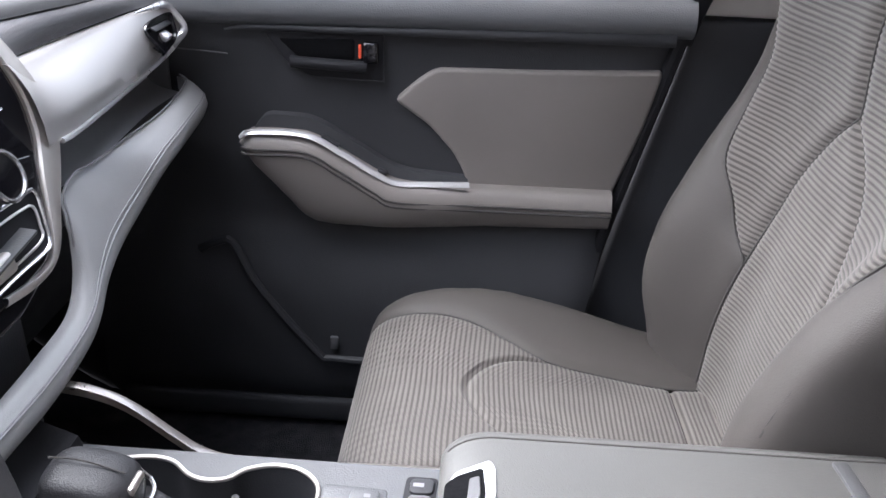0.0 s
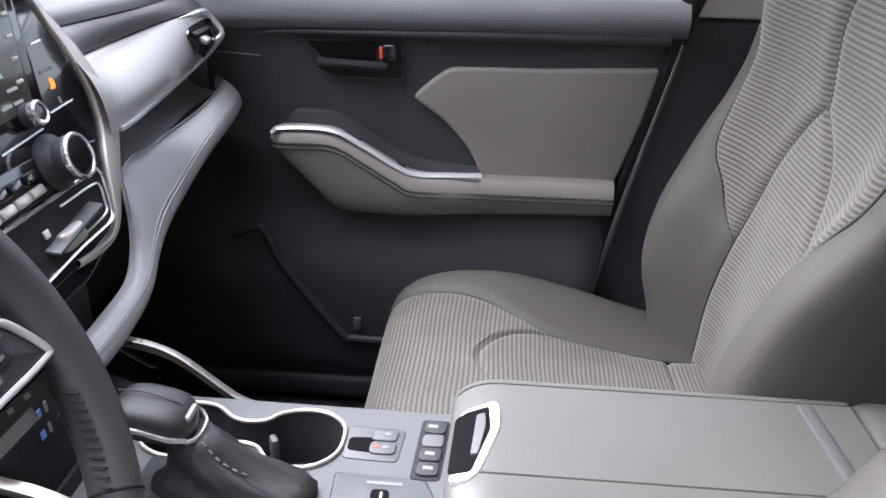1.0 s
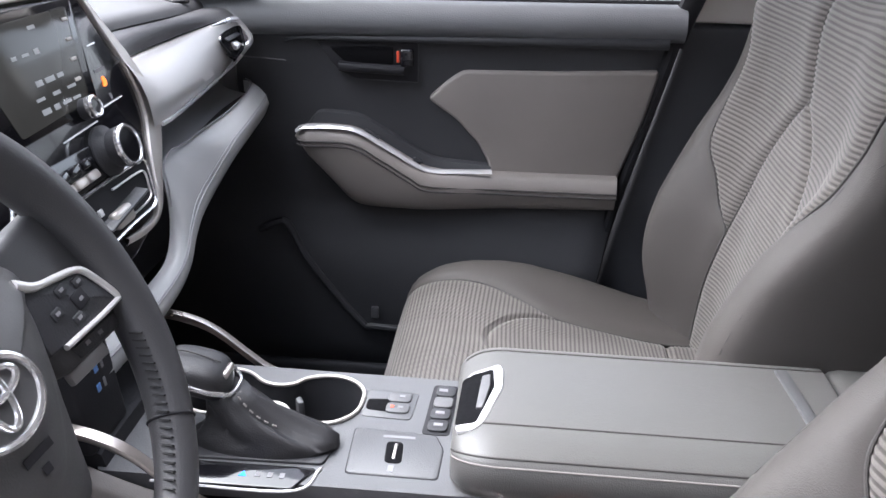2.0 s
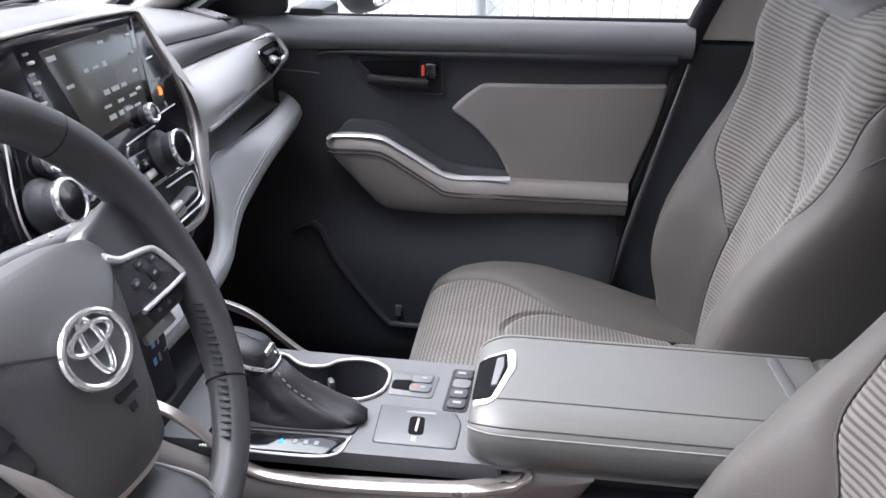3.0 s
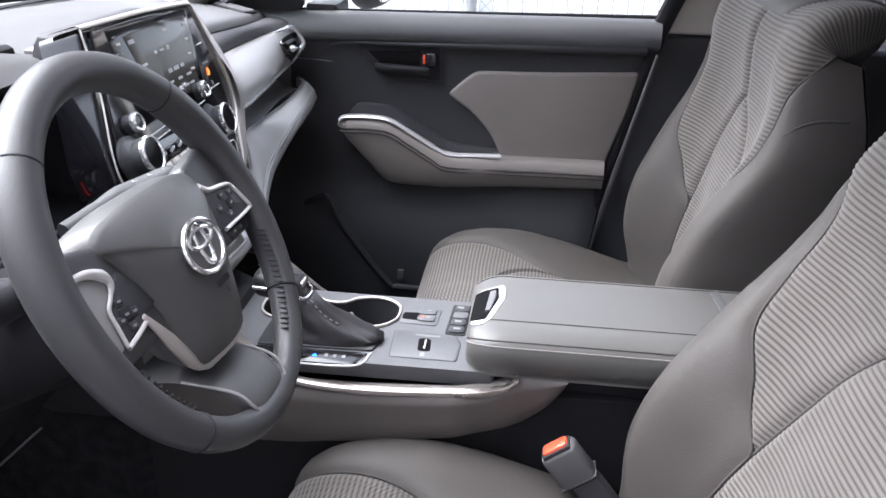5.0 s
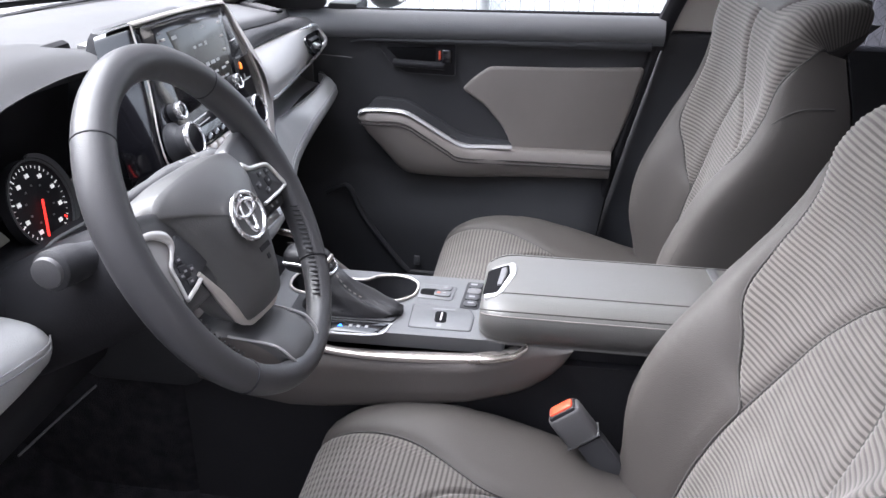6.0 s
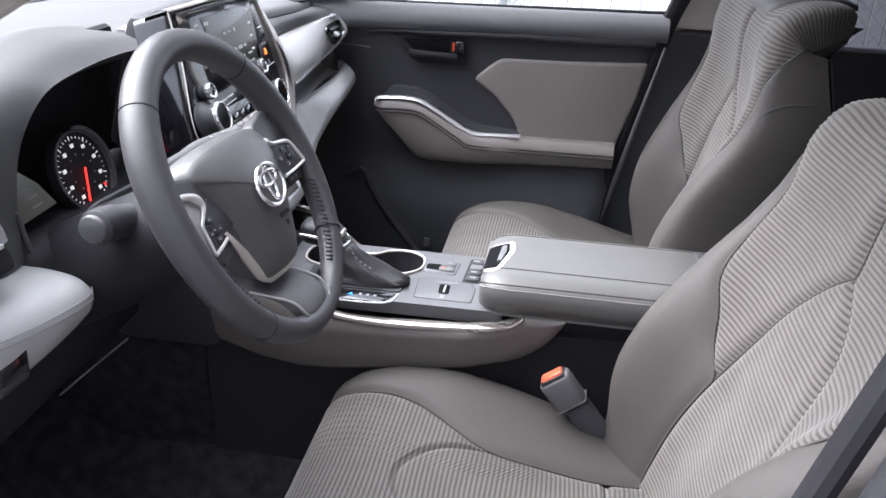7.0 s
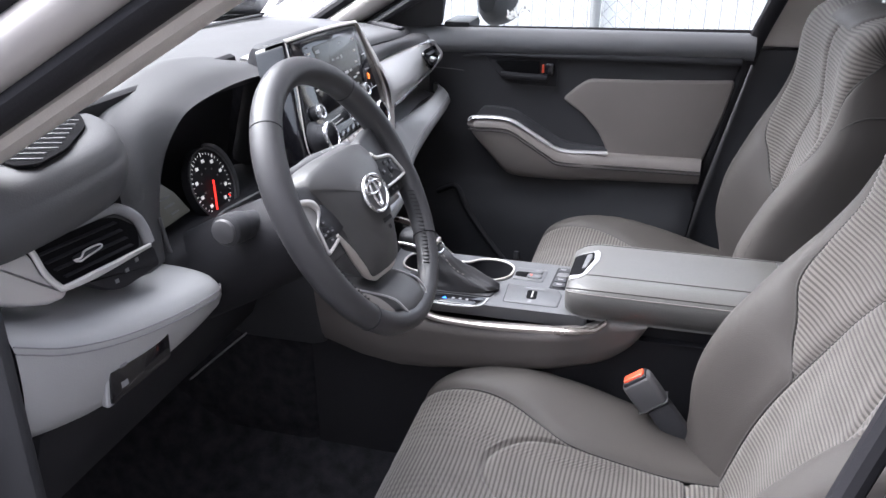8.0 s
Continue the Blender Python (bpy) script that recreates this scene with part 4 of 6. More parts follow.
for z, row_ in ((1.236, (0.50, 0.60)), (1.214, (0.55, 0.57, 0.59)), (1.205, (0.51,)), (1.186, (0.57, 0.59, 0.61)), (1.172, (0.56, 0.59, 0.62)), (1.160, (0.56, 0.58, 0.60, 0.62))):
    for y in row_:
        part_bm("print_bar", rbox(rng.uniform(0.008, 0.018), rng.uniform(0.003, 0.006), 0.0006, st(y, z, 0.0098), 0), M_TEXT, screen, smooth=False)
# side keys
for k in range(4):
    for y, z in ((0.664 - 0.009 * k, 1.234 - 0.0195 * k), (0.466 - 0.005 * k, 1.238 - 0.019 * k)):
        part_bm("key", rbox(0.011, 0.0038, 0.003, st(y, z, 0.0095), 0.001), M_EDGE, stack)
        part_bm("print_bar", rbox(0.010, 0.003, 0.0006, st(y - 0.001, z + 0.009, 0.0090), 0), M_DIM, stack, smooth=False)
part_bm("warning_lamp", prism(round_outline([(-0.006, -0.004), (0.002, -0.005), (0.006, 0.0), (0.003, 0.007), (-0.002, 0.006), (-0.002, 0.001)], 0.002), st(0.686, 1.161, 0.0078), 0.0008, 0), M_ORANGE, stack, "orange seat belt lamp")
part_bm("print_bar", rbox(0.022, 0.0035, 0.0006, st(0.688, 1.175, 0.0084), 0), M_DIM, stack, smooth=False)
part_bm("print_bar", rbox(0.005, 0.007, 0.0006, st(0.686, 1.145, 0.0084), 0), M_DIM, stack, smooth=False)
for y, z, w in ((0.693, 1.202, 0.018), (0.684, 1.139, 0.046), (0.600, 1.128, 0.075), (0.470, 1.128, 0.070), (0.480, 1.120, 0.060)):
    part_bm("bright_line", rbox(w, 0.0017, 0.0015, st(y, z, 0.0085) @ pose(0, 0, 0, 0, 0, 2), 0), M_CHROME, stack, smooth=False)
# small and large knobs
for y, z in ((0.622, 1.146), (0.412, 1.152)):
    sk = part_bm("small_knob", lathe([(0.012, 0), (0.012, 0.014), (0.0105, 0.017), (0.0085, 0.0172), (0.0078, 0.015)], st(y, z, 0.008), 24), M_DARK, stack, "small chrome-rimmed knob")
    part_bm("ring", lathe([(0.0122, 0.010), (0.0128, 0.012), (0.0124, 0.0165), (0.0105, 0.0185), (0.0086, 0.0180), (0.0082, 0.016)], st(y, z, 0.008), 24), M_POLISH, sk, "bright ring")
    part_bm("face", lathe([(0.0080, 0.014), (0.0080, 0.0162), (0.001, 0.0165)], st(y, z, 0.008), 20), M_PIANO, sk)
for y, z in ((0.626, 1.098), (0.388, 1.116)):
    kb = part_bm("large_knob", lathe([(0.029, 0), (0.029, 0.004), (0.025, 0.007), (0.0215, 0.014), (0.0225, 0.020), (0.0225, 0.028), (0.021, 0.030)], st(y, z, 0.008), 32), M_DARK, stack, "large black temperature knob")
    part_bm("ring", lathe([(0.0222, 0.026), (0.0236, 0.027), (0.0238, 0.031), (0.0225, 0.033), (0.0203, 0.033), (0.0195, 0.030)], st(y, z, 0.008), 32), M_POLISH, kb, "bright ring")
    part_bm("face", lathe([(0.0200, 0.029), (0.0200, 0.031), (0.001, 0.0315)], st(y, z, 0.008), 24), M_PIANO, kb)
# climate keys on a metallic plate, chrome strip and open slot
part_bm("key_panel", prism(round_outline(st_outline([(0.425, 1.118), (0.60, 1.112), (0.712, 1.094), (0.700, 1.074), (0.430, 1.080)]), 0.005), st(0, 1.26, 0.007), 0.003, 0.001), M_PIANO, stack, "gloss plate of the climate keys")
for k in range(6):
    for z, mt in ((1.100, M_PIANO), (1.086, M_EDGE)):
        part_bm("key", rbox(0.022, 0.010, 0.008, st(0.450 + k * 0.025, z, 0.013) @ pose(0, 0, 0, -14, 0, 0), 0.0025), mt, stack, "silver climate key" if z < 1.09 else "")
SLOT = [(0.435, 1.070), (0.58, 1.072), (0.670, 1.070), (0.689, 1.066), (0.684, 1.044), (0.675, 1.024), (0.664, 1.018), (0.60, 1.018), (0.46, 1.014), (0.425, 1.035)]
# flush black panel where the slot opens; its inner shade is only colour
part_bm("slot_shade", prism(round_outline(st_outline(SLOT), 0.006), st(0, 1.26, 0.0080), 0.001, 0), M_RUBBER, stack)
v, f = tube(curve([st(y, z, 0.010).translation for y, z in SLOT], 90, closed=True), 0.0022, 8, closed=True)
part("slot_frame", v, f, M_POLISH, stack, "bright frame of the open slot")
v, f = tube(curve([st(y, z, 0.011).translation for y, z in ((0.60, 1.062), (0.66, 1.060), (0.676, 1.056), (0.672, 1.040), (0.662, 1.028), (0.60, 1.026))], 40), 0.0014, 6)
part("inner_frame", v, f, M_SILVER, stack)
part_bm("slot_shelf", rbox(0.10, 0.004, 0.022, st(0.60, 1.040, 0.012) @ pose(0, 0, 0, 25, 0, 6), 0.0015), M_CONSOLE, stack)
# added silver block that imitates the bright reflection in the slot
part_bm("slot_glint", rbox(0.040, 0.020, 0.012, st(0.590, 1.034, 0.014), 0.005, 3), M_EDGE, stack, "silver block standing for the bright reflection in the slot")
part_bm("port_lamp", rbox(0.008, 0.008, 0.003, st(0.560, 1.050, 0.012), 0.001), M_WHITE, stack)
# the stack's body behind and under its face
part_bm("stack_body", rbox(0.10, 0.27, 0.22, pose(-0.545, 0.575, 1.14, 0, 16, 0), 0.02), M_DARK, stack)
part_bm("stack_foot", rbox(0.20, 0.30, 0.26, pose(-0.52, 0.52, 0.86), 0.03), M_DARK, stack)

# driver's hood: from the instrument opening's edge out over the crest to the pad
EDGE = [(-0.512, 0.070, 1.030), (-0.516, 0.076, 1.075), (-0.519, 0.088, 1.118), (-0.520, 0.108, 1.158), (-0.520, 0.138, 1.188), (-0.520, 0.182, 1.209), (-0.521, 0.26, 1.217), (-0.522, 0.34, 1.218), (-0.523, 0.42, 1.212), (-0.525, 0.50, 1.195)]
CREST = [(-0.508, 0.000, 1.030), (-0.512, 0.002, 1.075), (-0.518, 0.008, 1.120), (-0.530, 0.022, 1.168), (-0.560, 0.060, 1.214), (-0.598, 0.140, 1.240), (-0.602, 0.25, 1.256), (-0.602, 0.35, 1.249), (-0.600, 0.44, 1.232), (-0.595, 0.53, 1.205)]
FOOT = [(-0.60, -0.03, 1.02), (-0.60, -0.03, 1.07), (-0.61, -0.025, 1.12), (-0.64, -0.01, 1.165), (-0.70, 0.04, 1.185), (-0.76, 0.12, 1.188), (-0.79, 0.25, 1.188), (-0.79, 0.36, 1.186), (-0.77, 0.47, 1.184), (-0.74, 0.57, 1.180)]
hood_rows = []
for e, c, f_ in zip(curve(EDGE, 60), curve(CREST, 60), curve(FOOT, 60)):
    inw = e + np.array((-0.03, 0.012, -0.006))
    mid = e * 0.5 + c * 0.5 + np.array((0.006, -0.002, 0.004))
    lipc = c + np.array((-0.012, 0, 0.001))
    hood_rows.append(np.vstack([[inw, e + np.array((-0.004, 0.004, -0.003))], curve([e, mid, c], 14), curve([lipc, 0.5 * (lipc + f_) + np.array((0, 0, 0.006)), f_], 12)]))
rows_part("instrument_hood", hood_rows, M_DASH, dash, "grey hood over the instruments", sharp=50)

# instruments
cluster = part_bm("instrument_panel", rbox(0.02, 0.42, 0.26, pose(-0.615, 0.23, 1.115, 0, 12, 0), 0.01), M_RUBBER, dash, "dark instrument cluster")
CM = axes((-0.535, 0.243, 1.081), (0, 1, 0), (-0.32, 0, 1))
part_bm("dial", lathe([(0.056, -0.012), (0.056, 0.0), (0.052, 0.002), (0.050, -0.002), (0.001, -0.002)], CM, 48), M_RUBBER, cluster, "round speedometer dial")
v, f = tube([CM @ Vector((0.054 * math.cos(a), 0.054 * math.sin(a), 0.002)) for a in np.linspace(0, 2 * math.pi, 48, endpoint=False)], 0.0013, 8, closed=True)
part("dial_rim", v, f, M_CONSOLE, cluster)
for k in range(33):
    a = radians(235 - 290 * k / 32)
    big = k % 4 == 0
    part_bm("tick", rbox(0.006 if big else 0.003, 0.0016 if big else 0.0008, 0.0006, CM @ Matrix.Rotation(a, 4, "Z") @ Matrix.Translation((0.046, 0, -0.001)), 0), M_LIT, cluster, smooth=False)
    if big:
        q = Matrix.Translation((0.036 * math.cos(a), 0.036 * math.sin(a), -0.001))
        part_bm("figure_bar", rbox(0.007, 0.005, 0.0006, CM @ q, 0), M_LIT, cluster, smooth=False)
        part_bm("figure_bar", rbox(0.003, 0.0025, 0.0006, CM @ Matrix.Translation((0.024 * math.cos(a), 0.024 * math.sin(a), -0.001)), 0), M_DIM, cluster, smooth=False)
rows = []
for q in np.linspace(radians(82), radians(-62), 40):
    k = math.sin(math.pi * (q - radians(-62)) / radians(144))**0.5
    rows.append([CM @ Vector((r * math.cos(q), r * math.sin(q), z)) for r, z in ((0.0560, 0.000), (0.0565, 0.004), (0.0570 + 0.0085 * k, 0.004), (0.0575 + 0.0085 * k, 0.000))])
rows_part("dial_arc", rows, M_CONSOLE, cluster, "grey arc round the dial")
part_bm("scale_end", rbox(0.005, 0.0025, 0.0006, CM @ Matrix.Rotation(radians(-42), 4, "Z") @ Matrix.Translation((0.044, 0, -0.001)), 0), M_NEEDLE, cluster, smooth=False)
a = radians(246)
part_bm("needle", rbox(0.046, 0.0032, 0.002, CM @ Matrix.Rotation(a, 4, "Z") @ Matrix.Translation((0.018, 0, 0.003)), 0.0008), M_NEEDLE, cluster, "red needle at rest")
M_LCD = emitter("small_display", (0.055, 0.055, 0.045), 0.06)
part_bm("small_display", prism(round_outline([(-0.160, -0.020), (-0.072, -0.018), (-0.090, 0.016), (-0.112, 0.038), (-0.160, 0.042)], 0.003), CM @ Matrix.Translation((0, 0, -0.004)), 0.003, 0.0006), M_LCD, cluster, "small grey-green display")
for k in range(3):
    part_bm("print_bar", rbox(0.03 - 0.005 * k, 0.003, 0.0006, CM @ Matrix.Translation((-0.118 + 0.006 * k, 0.016 - 0.012 * k, -0.001)), 0), M_DIM, cluster, smooth=False)
# lower rim of the instrument opening
v, f = tube(curve([(-0.515, 0.074, 1.09), (-0.510, 0.080, 1.04), (-0.500, 0.092, 1.008), (-0.492, 0.108, 1.006), (-0.488, 0.136, 1.038), (-0.484, 0.17, 1.061), (-0.48, 0.22, 1.062), (-0.476, 0.30, 1.058), (-0.47, 0.38, 1.055)], 50), 1.0, 8, flat=(0.0028, 0.0028))
part("instrument_rim", v, f, M_FACE, dash)
part_bm("under_hood", rbox(0.14, 0.42, 0.12, pose(-0.56, 0.27, 0.985, 0, 0, 0), 0.03, 3), M_RUBBER, dash)

# driver's outer corner: speaker pod, vent, padded edge
pod_plan = curve([(-0.60, 0.075), (-0.535, 0.045), (-0.490, -0.005), (-0.468, -0.06), (-0.472, -0.16), (-0.500, -0.245), (-0.60, -0.25), (-0.72, -0.245), (-0.72, 0.04)], 90, closed=True)
pc = np.array((-0.59, -0.09))
rings = []
for zo, k in ((-0.066, 0.84), (-0.061, 0.915), (-0.053, 0.965), (-0.044, 0.99), (-0.035, 1.0), (-0.024, 0.995), (-0.0225, 0.980), (-0.018, 0.972), (-0.006, 0.93), (0.0, 0.86), (0.003, 0.70), (0.003, 0.35), (0.003, 0.02)):
    q = pc + (pod_plan - pc) * k
    drop = 0.06 * np.clip(-q[:, 1] - 0.02, 0, 1)
    rings.append(np.c_[q, 1.232 + zo * 1.15 - drop])
v, f = loft(rings)
pod = part("corner_pod", v, f, M_DASH, dash, "rounded grey pod with a slatted grille", sharp=50)
gm = axes((-0.532, -0.070, 1.2342), (1, 0, 0), (0, 1, 0.06))
part_bm("grille", prism(round_outline([(-0.020, -0.070), (0.025, -0.086), (0.044, -0.076), (0.042, -0.030), (0.010, 0.045), (-0.030, 0.086), (-0.058, 0.090), (-0.068, 0.055), (-0.050, 0.0)], 0.016), gm, 0.003, 0.0005), M_RECESS_SHADE, pod)
for k in range(11):
    part_bm("slat", rbox(0.062 if 1 < k < 9 else 0.046, 0.0022, 0.003, gm @ pose(0.018 - 0.0070 * k, -0.070 + k * 0.0147, 0.0032, 0, 0, 16), 0.0006), M_CONSOLE, pod)
part_bm("corner_filler", rbox(0.32, 0.36, 0.11, pose(-0.765, -0.06, 1.157, 0, 0, 0), 0.03, 3), M_DASH, dash)
# vent housing
vm = axes((-0.495, -0.095, 1.118), (0.06, 1, 0), (-0.25, 0, 1))
dvent = part_bm("air_vent", prism(round_outline([(-0.15, 0.050), (-0.02, 0.040), (0.066, 0.034), (0.096, 0.000), (0.100, -0.030), (0.02, -0.034), (-0.085, -0.026), (-0.15, -0.005)], 0.010), vm @ Matrix.Translation((0, 0, -0.07)), 0.07, 0.006), M_DASH, dash, "wide driver's air vent with silver frame")
# a plate, not an opening: the vent's inner shade is its colour
part_bm("vent_hole", prism(round_outline([(-0.078, 0.028), (0.040, 0.022), (0.058, 0.016), (0.080, -0.002), (0.081, -0.014), (0.075, -0.029), (-0.053, -0.022), (-0.066, -0.015), (-0.073, 0.003)], 0.006), vm @ Matrix.Translation((0, 0, 0.0005)), 0.002, 0), M_RECESS_SHADE, dvent)
for k in range(4):
    part_bm("slat", rbox(0.120 - 0.004 * k, 0.002, 0.010, vm @ pose(-0.008 + 0.006 * k, 0.016 - 0.011 * k, 0.002, 20, 0, -3), 0.0008), M_RUBBER, dvent)
TAB = [(-0.031, -0.002, 0.012), (-0.022, -0.003, 0.013), (-0.014, 0.002, 0.013), (0.008, 0.001, 0.013), (0.010, -0.003, 0.013), (-0.012, -0.005, 0.013), (-0.024, -0.006, 0.013)]
v, f = tube(curve([vm @ Vector(q) for q in TAB], 40, closed=True), 0.0012, 6, closed=True)
part("vent_tab", v, f, M_SILVER, dvent, "bright outlined vent tab")
part_bm("tab_body", rbox(0.032, 0.005, 0.010, vm @ pose(-0.009, -0.002, 0.007, 0, 0, 2), 0.002), M_DARK, dvent)
v, f = tube(curve([vm @ Vector((x, y, 0.004)) for x, y in ((-0.084, 0.032), (-0.036, 0.032), (0.045, 0.029), (0.067, 0.022), (0.084, 0.007), (0.090, -0.009), (0.091, -0.029))], 50), np.linspace(0.75, 1.25, 50), 12, flat=(0.0052, 0.0060))
part("top_band", v, f, M_TRAY, dvent, "grey satin band over the vent")
v, f = tube(curve([vm @ Vector(q) for q in ((-0.11, 0.044, 0.010), (-0.083, 0.033, 0.012), (-0.077, 0.024, 0.013), (-0.073, 0.001, 0.013), (-0.063, -0.018, 0.013), (-0.052, -0.024, 0.013), (0.011, -0.028, 0.012), (0.050, -0.0295, 0.010), (0.087, -0.031, 0.008))], 60), np.r_[np.full(20, 0.7), np.linspace(0.7, 1.0, 14), np.linspace(1.0, 0.6, 26)], 8, flat=(0.004, 0.005))
part("vent_frame", v, f, M_SILVER, dvent, "satin silver frame")
part_bm("end_plate", prism(round_outline([(-0.16, 0.064), (-0.085, 0.034), (-0.078, 0.022), (-0.074, 0.001), (-0.064, -0.019), (-0.050, -0.027), (-0.058, -0.034), (-0.080, -0.031), (-0.103, -0.022), (-0.16, 0.006)], 0.005), vm @ Matrix.Translation((0, 0, -0.01)), 0.020, 0.004, 3), M_BAND, dvent, "broad satin silver end plate")
part_bm("mirror_switch", prism(round_outline([(-0.026, -0.030), (0.096, -0.034), (0.096, -0.060), (0.030, -0.062), (0.006, -0.054)], 0.008), vm @ Matrix.Translation((0, 0, -0.006)), 0.012, 0.003), M_RUBBER, dvent)
for k in range(3):
    part_bm("print_bar", rbox(0.006, 0.0045, 0.0006, vm @ Matrix.Translation((0.020 + 0.020 * k, -0.049 + 0.005 * k, 0.0062)), 0), M_DIM, dvent, smooth=False)
# pale padded block under the vent
PX = [(-0.25, -0.464), (-0.20, -0.456), (-0.15, -0.449), (-0.05, -0.434), (0.05, -0.428), (0.105, -0.436)]
PS = [(-0.25, 1.084), (-0.20, 1.056), (-0.15, 1.037), (-0.05, 1.016), (0.05, 1.004), (0.105, 0.996)]
PB = [(-0.25, 0.970), (-0.20, 0.956), (-0.15, 0.946), (-0.07, 0.950), (0.0, 0.957), (0.105, 0.968)]
rows = []
for y in np.r_[np.linspace(-0.25, 0.05, 34), 0.05 + 0.055 * np.sin(np.linspace(0.1, math.pi / 2, 16))]:
    e = max(0, (y - 0.05) / 0.055)
    sh = math.sqrt(max(0.0004, 1 - e * e))
    xf, zs, zb = hermite(PX, y), hermite(PS, y), hermite(PB, y)
    zm = 0.5 * (zs + zb)
    fz = lambda z: zm + (z - zm) * (0.15 + 0.85 * sh)
    xo = xf - 0.05 * (1 - sh)
    rows.append(curve([(xo - 0.14, y, fz(zs + 0.030)), (xo - 0.07, y, fz(zs + 0.026)), (xo - 0.022, y, fz(zs + 0.018)), (xo - 0.004, y, fz(zs + 0.004)), (xo, y, fz(zs - 0.010)), (xo - 0.002, y, fz(zm)), (xo - 0.012, y, fz(zb + 0.010)), (xo - 0.03, y, fz(zb)), (xo - 0.10, y, fz(zb - 0.002))], 30))
rows_part("padded_edge", rows, M_BOLSTER, dash, "pale grey padded edge with double stitching", sharp=60)
for dz in (0.0, 0.008):
    v, f = tube([(hermite(PX, y) + 0.0005 - 0.03 * max(0, (y - 0.05) / 0.055)**2, y, hermite(PS, y) - dz * (1 - 0.5 * max(0, (y - 0.05) / 0.055))) for y in np.linspace(-0.25, 0.09, 40)], 0.0009, 6)
    part("seam", v, f, M_PADSTITCH, dash)
km = axes((-0.4475, -0.090, 0.978), (0.17, 1, 0), (-0.10, 0, 1))
SWITCH = [(-0.064, -0.022), (0.034, -0.012), (0.040, 0.034), (0.030, 0.040), (-0.052, 0.030)]
part_bm("switch_rim", prism(round_outline([(x * 1.08, y * 1.14) for x, y in SWITCH], 0.008), km @ Matrix.Translation((0, 0, -0.002)), 0.0085, 0.003, 3), M_BOLSTER, dash)
sw = part_bm("switch_panel", prism(round_outline(SWITCH, 0.006), km, 0.0085, 0.001), M_PIANO, dash, "black switch panel")
for x, y in ((-0.036, 0.017), (-0.040, -0.006)):
    part_bm("print_bar", rbox(0.010, 0.007, 0.0006, km @ Matrix.Translation((x, y, 0.0088)), 0), M_DIM, sw, smooth=False)
part_bm("knee_panel", rbox(0.10, 0.56, 0.16, pose(-0.55, 0.05, 0.90, 0, 20, 0), 0.03), M_RUBBER, dash)
part_bm("dash_end", rbox(0.20, 0.016, 0.34, pose(-0.56, -0.262, 1.02), 0.006), M_DARK, dash)
# bright wedge between the hood and the stack
part("silver_wedge", *loft([[(-0.600, 0.478, 1.206), (-0.605, 0.60, 1.206), (-0.530, 0.60, 1.200), (-0.535, 0.52, 1.200)], [(-0.598, 0.480, 1.226), (-0.602, 0.60, 1.230), (-0.520, 0.60, 1.216), (-0.530, 0.52, 1.211)]]), M_SILVER, dash, "bright silver wedge beside the display", sharp=20)
v, f = tube(curve([(-0.494, 0.060, 0.852), (-0.488, 0.13, 0.852), (-0.482, 0.205, 0.850)], 10), 0.0016, 6)
part("panel_edge", v, f, M_CONSOLE, dash)


# ---- centre console ----
con = thing("centre_console", "grey centre console with cup holders and padded armrest lid", "centre console")
TOPZ = 0.845
# body: section across y at several x
rows = []
for x in np.linspace(-0.46, 0.40, 50):
    lift = 0.075 * max(0, (-0.27 - x) / 0.19)**1.6
    z = TOPZ - (0.075 if -0.345 < x < 0.02 else 0.004) + lift
    back = 0.06 * max(0, (x - 0.05) / 0.1) if x < 0.15 else 0.06
    inn = 0.026 * min(1, max(0, (x + 0.03) / 0.10))
    r = [(x, 0.400, 0.50), (x, 0.395, 0.68), (x, 0.393, 0.735), (x, 0.390, 0.80 + lift), (x, 0.385, 0.812 + lift), (x, 0.402, 0.812 + lift), (x, 0.404, min(z, 0.80) + 0.008), (x, 0.405, z),
         (x, 0.595, z), (x, 0.596, min(z, 0.80) + 0.008), (x, 0.598, 0.812 + lift), (x, 0.615, 0.812 + lift), (x, 0.610, 0.80 + lift), (x, 0.607, 0.735), (x, 0.605, 0.68), (x, 0.600, 0.50)]
    rows.append([(q, y + (inn if y < MID else -inn), z) for q, y, z in r])
rows_part("body", rows, M_RUBBER, con)
part_bm("front_body", rbox(0.50, 0.20, 0.36, pose(-0.70, MID, 0.62), 0.03, 3), M_CARPET, con)
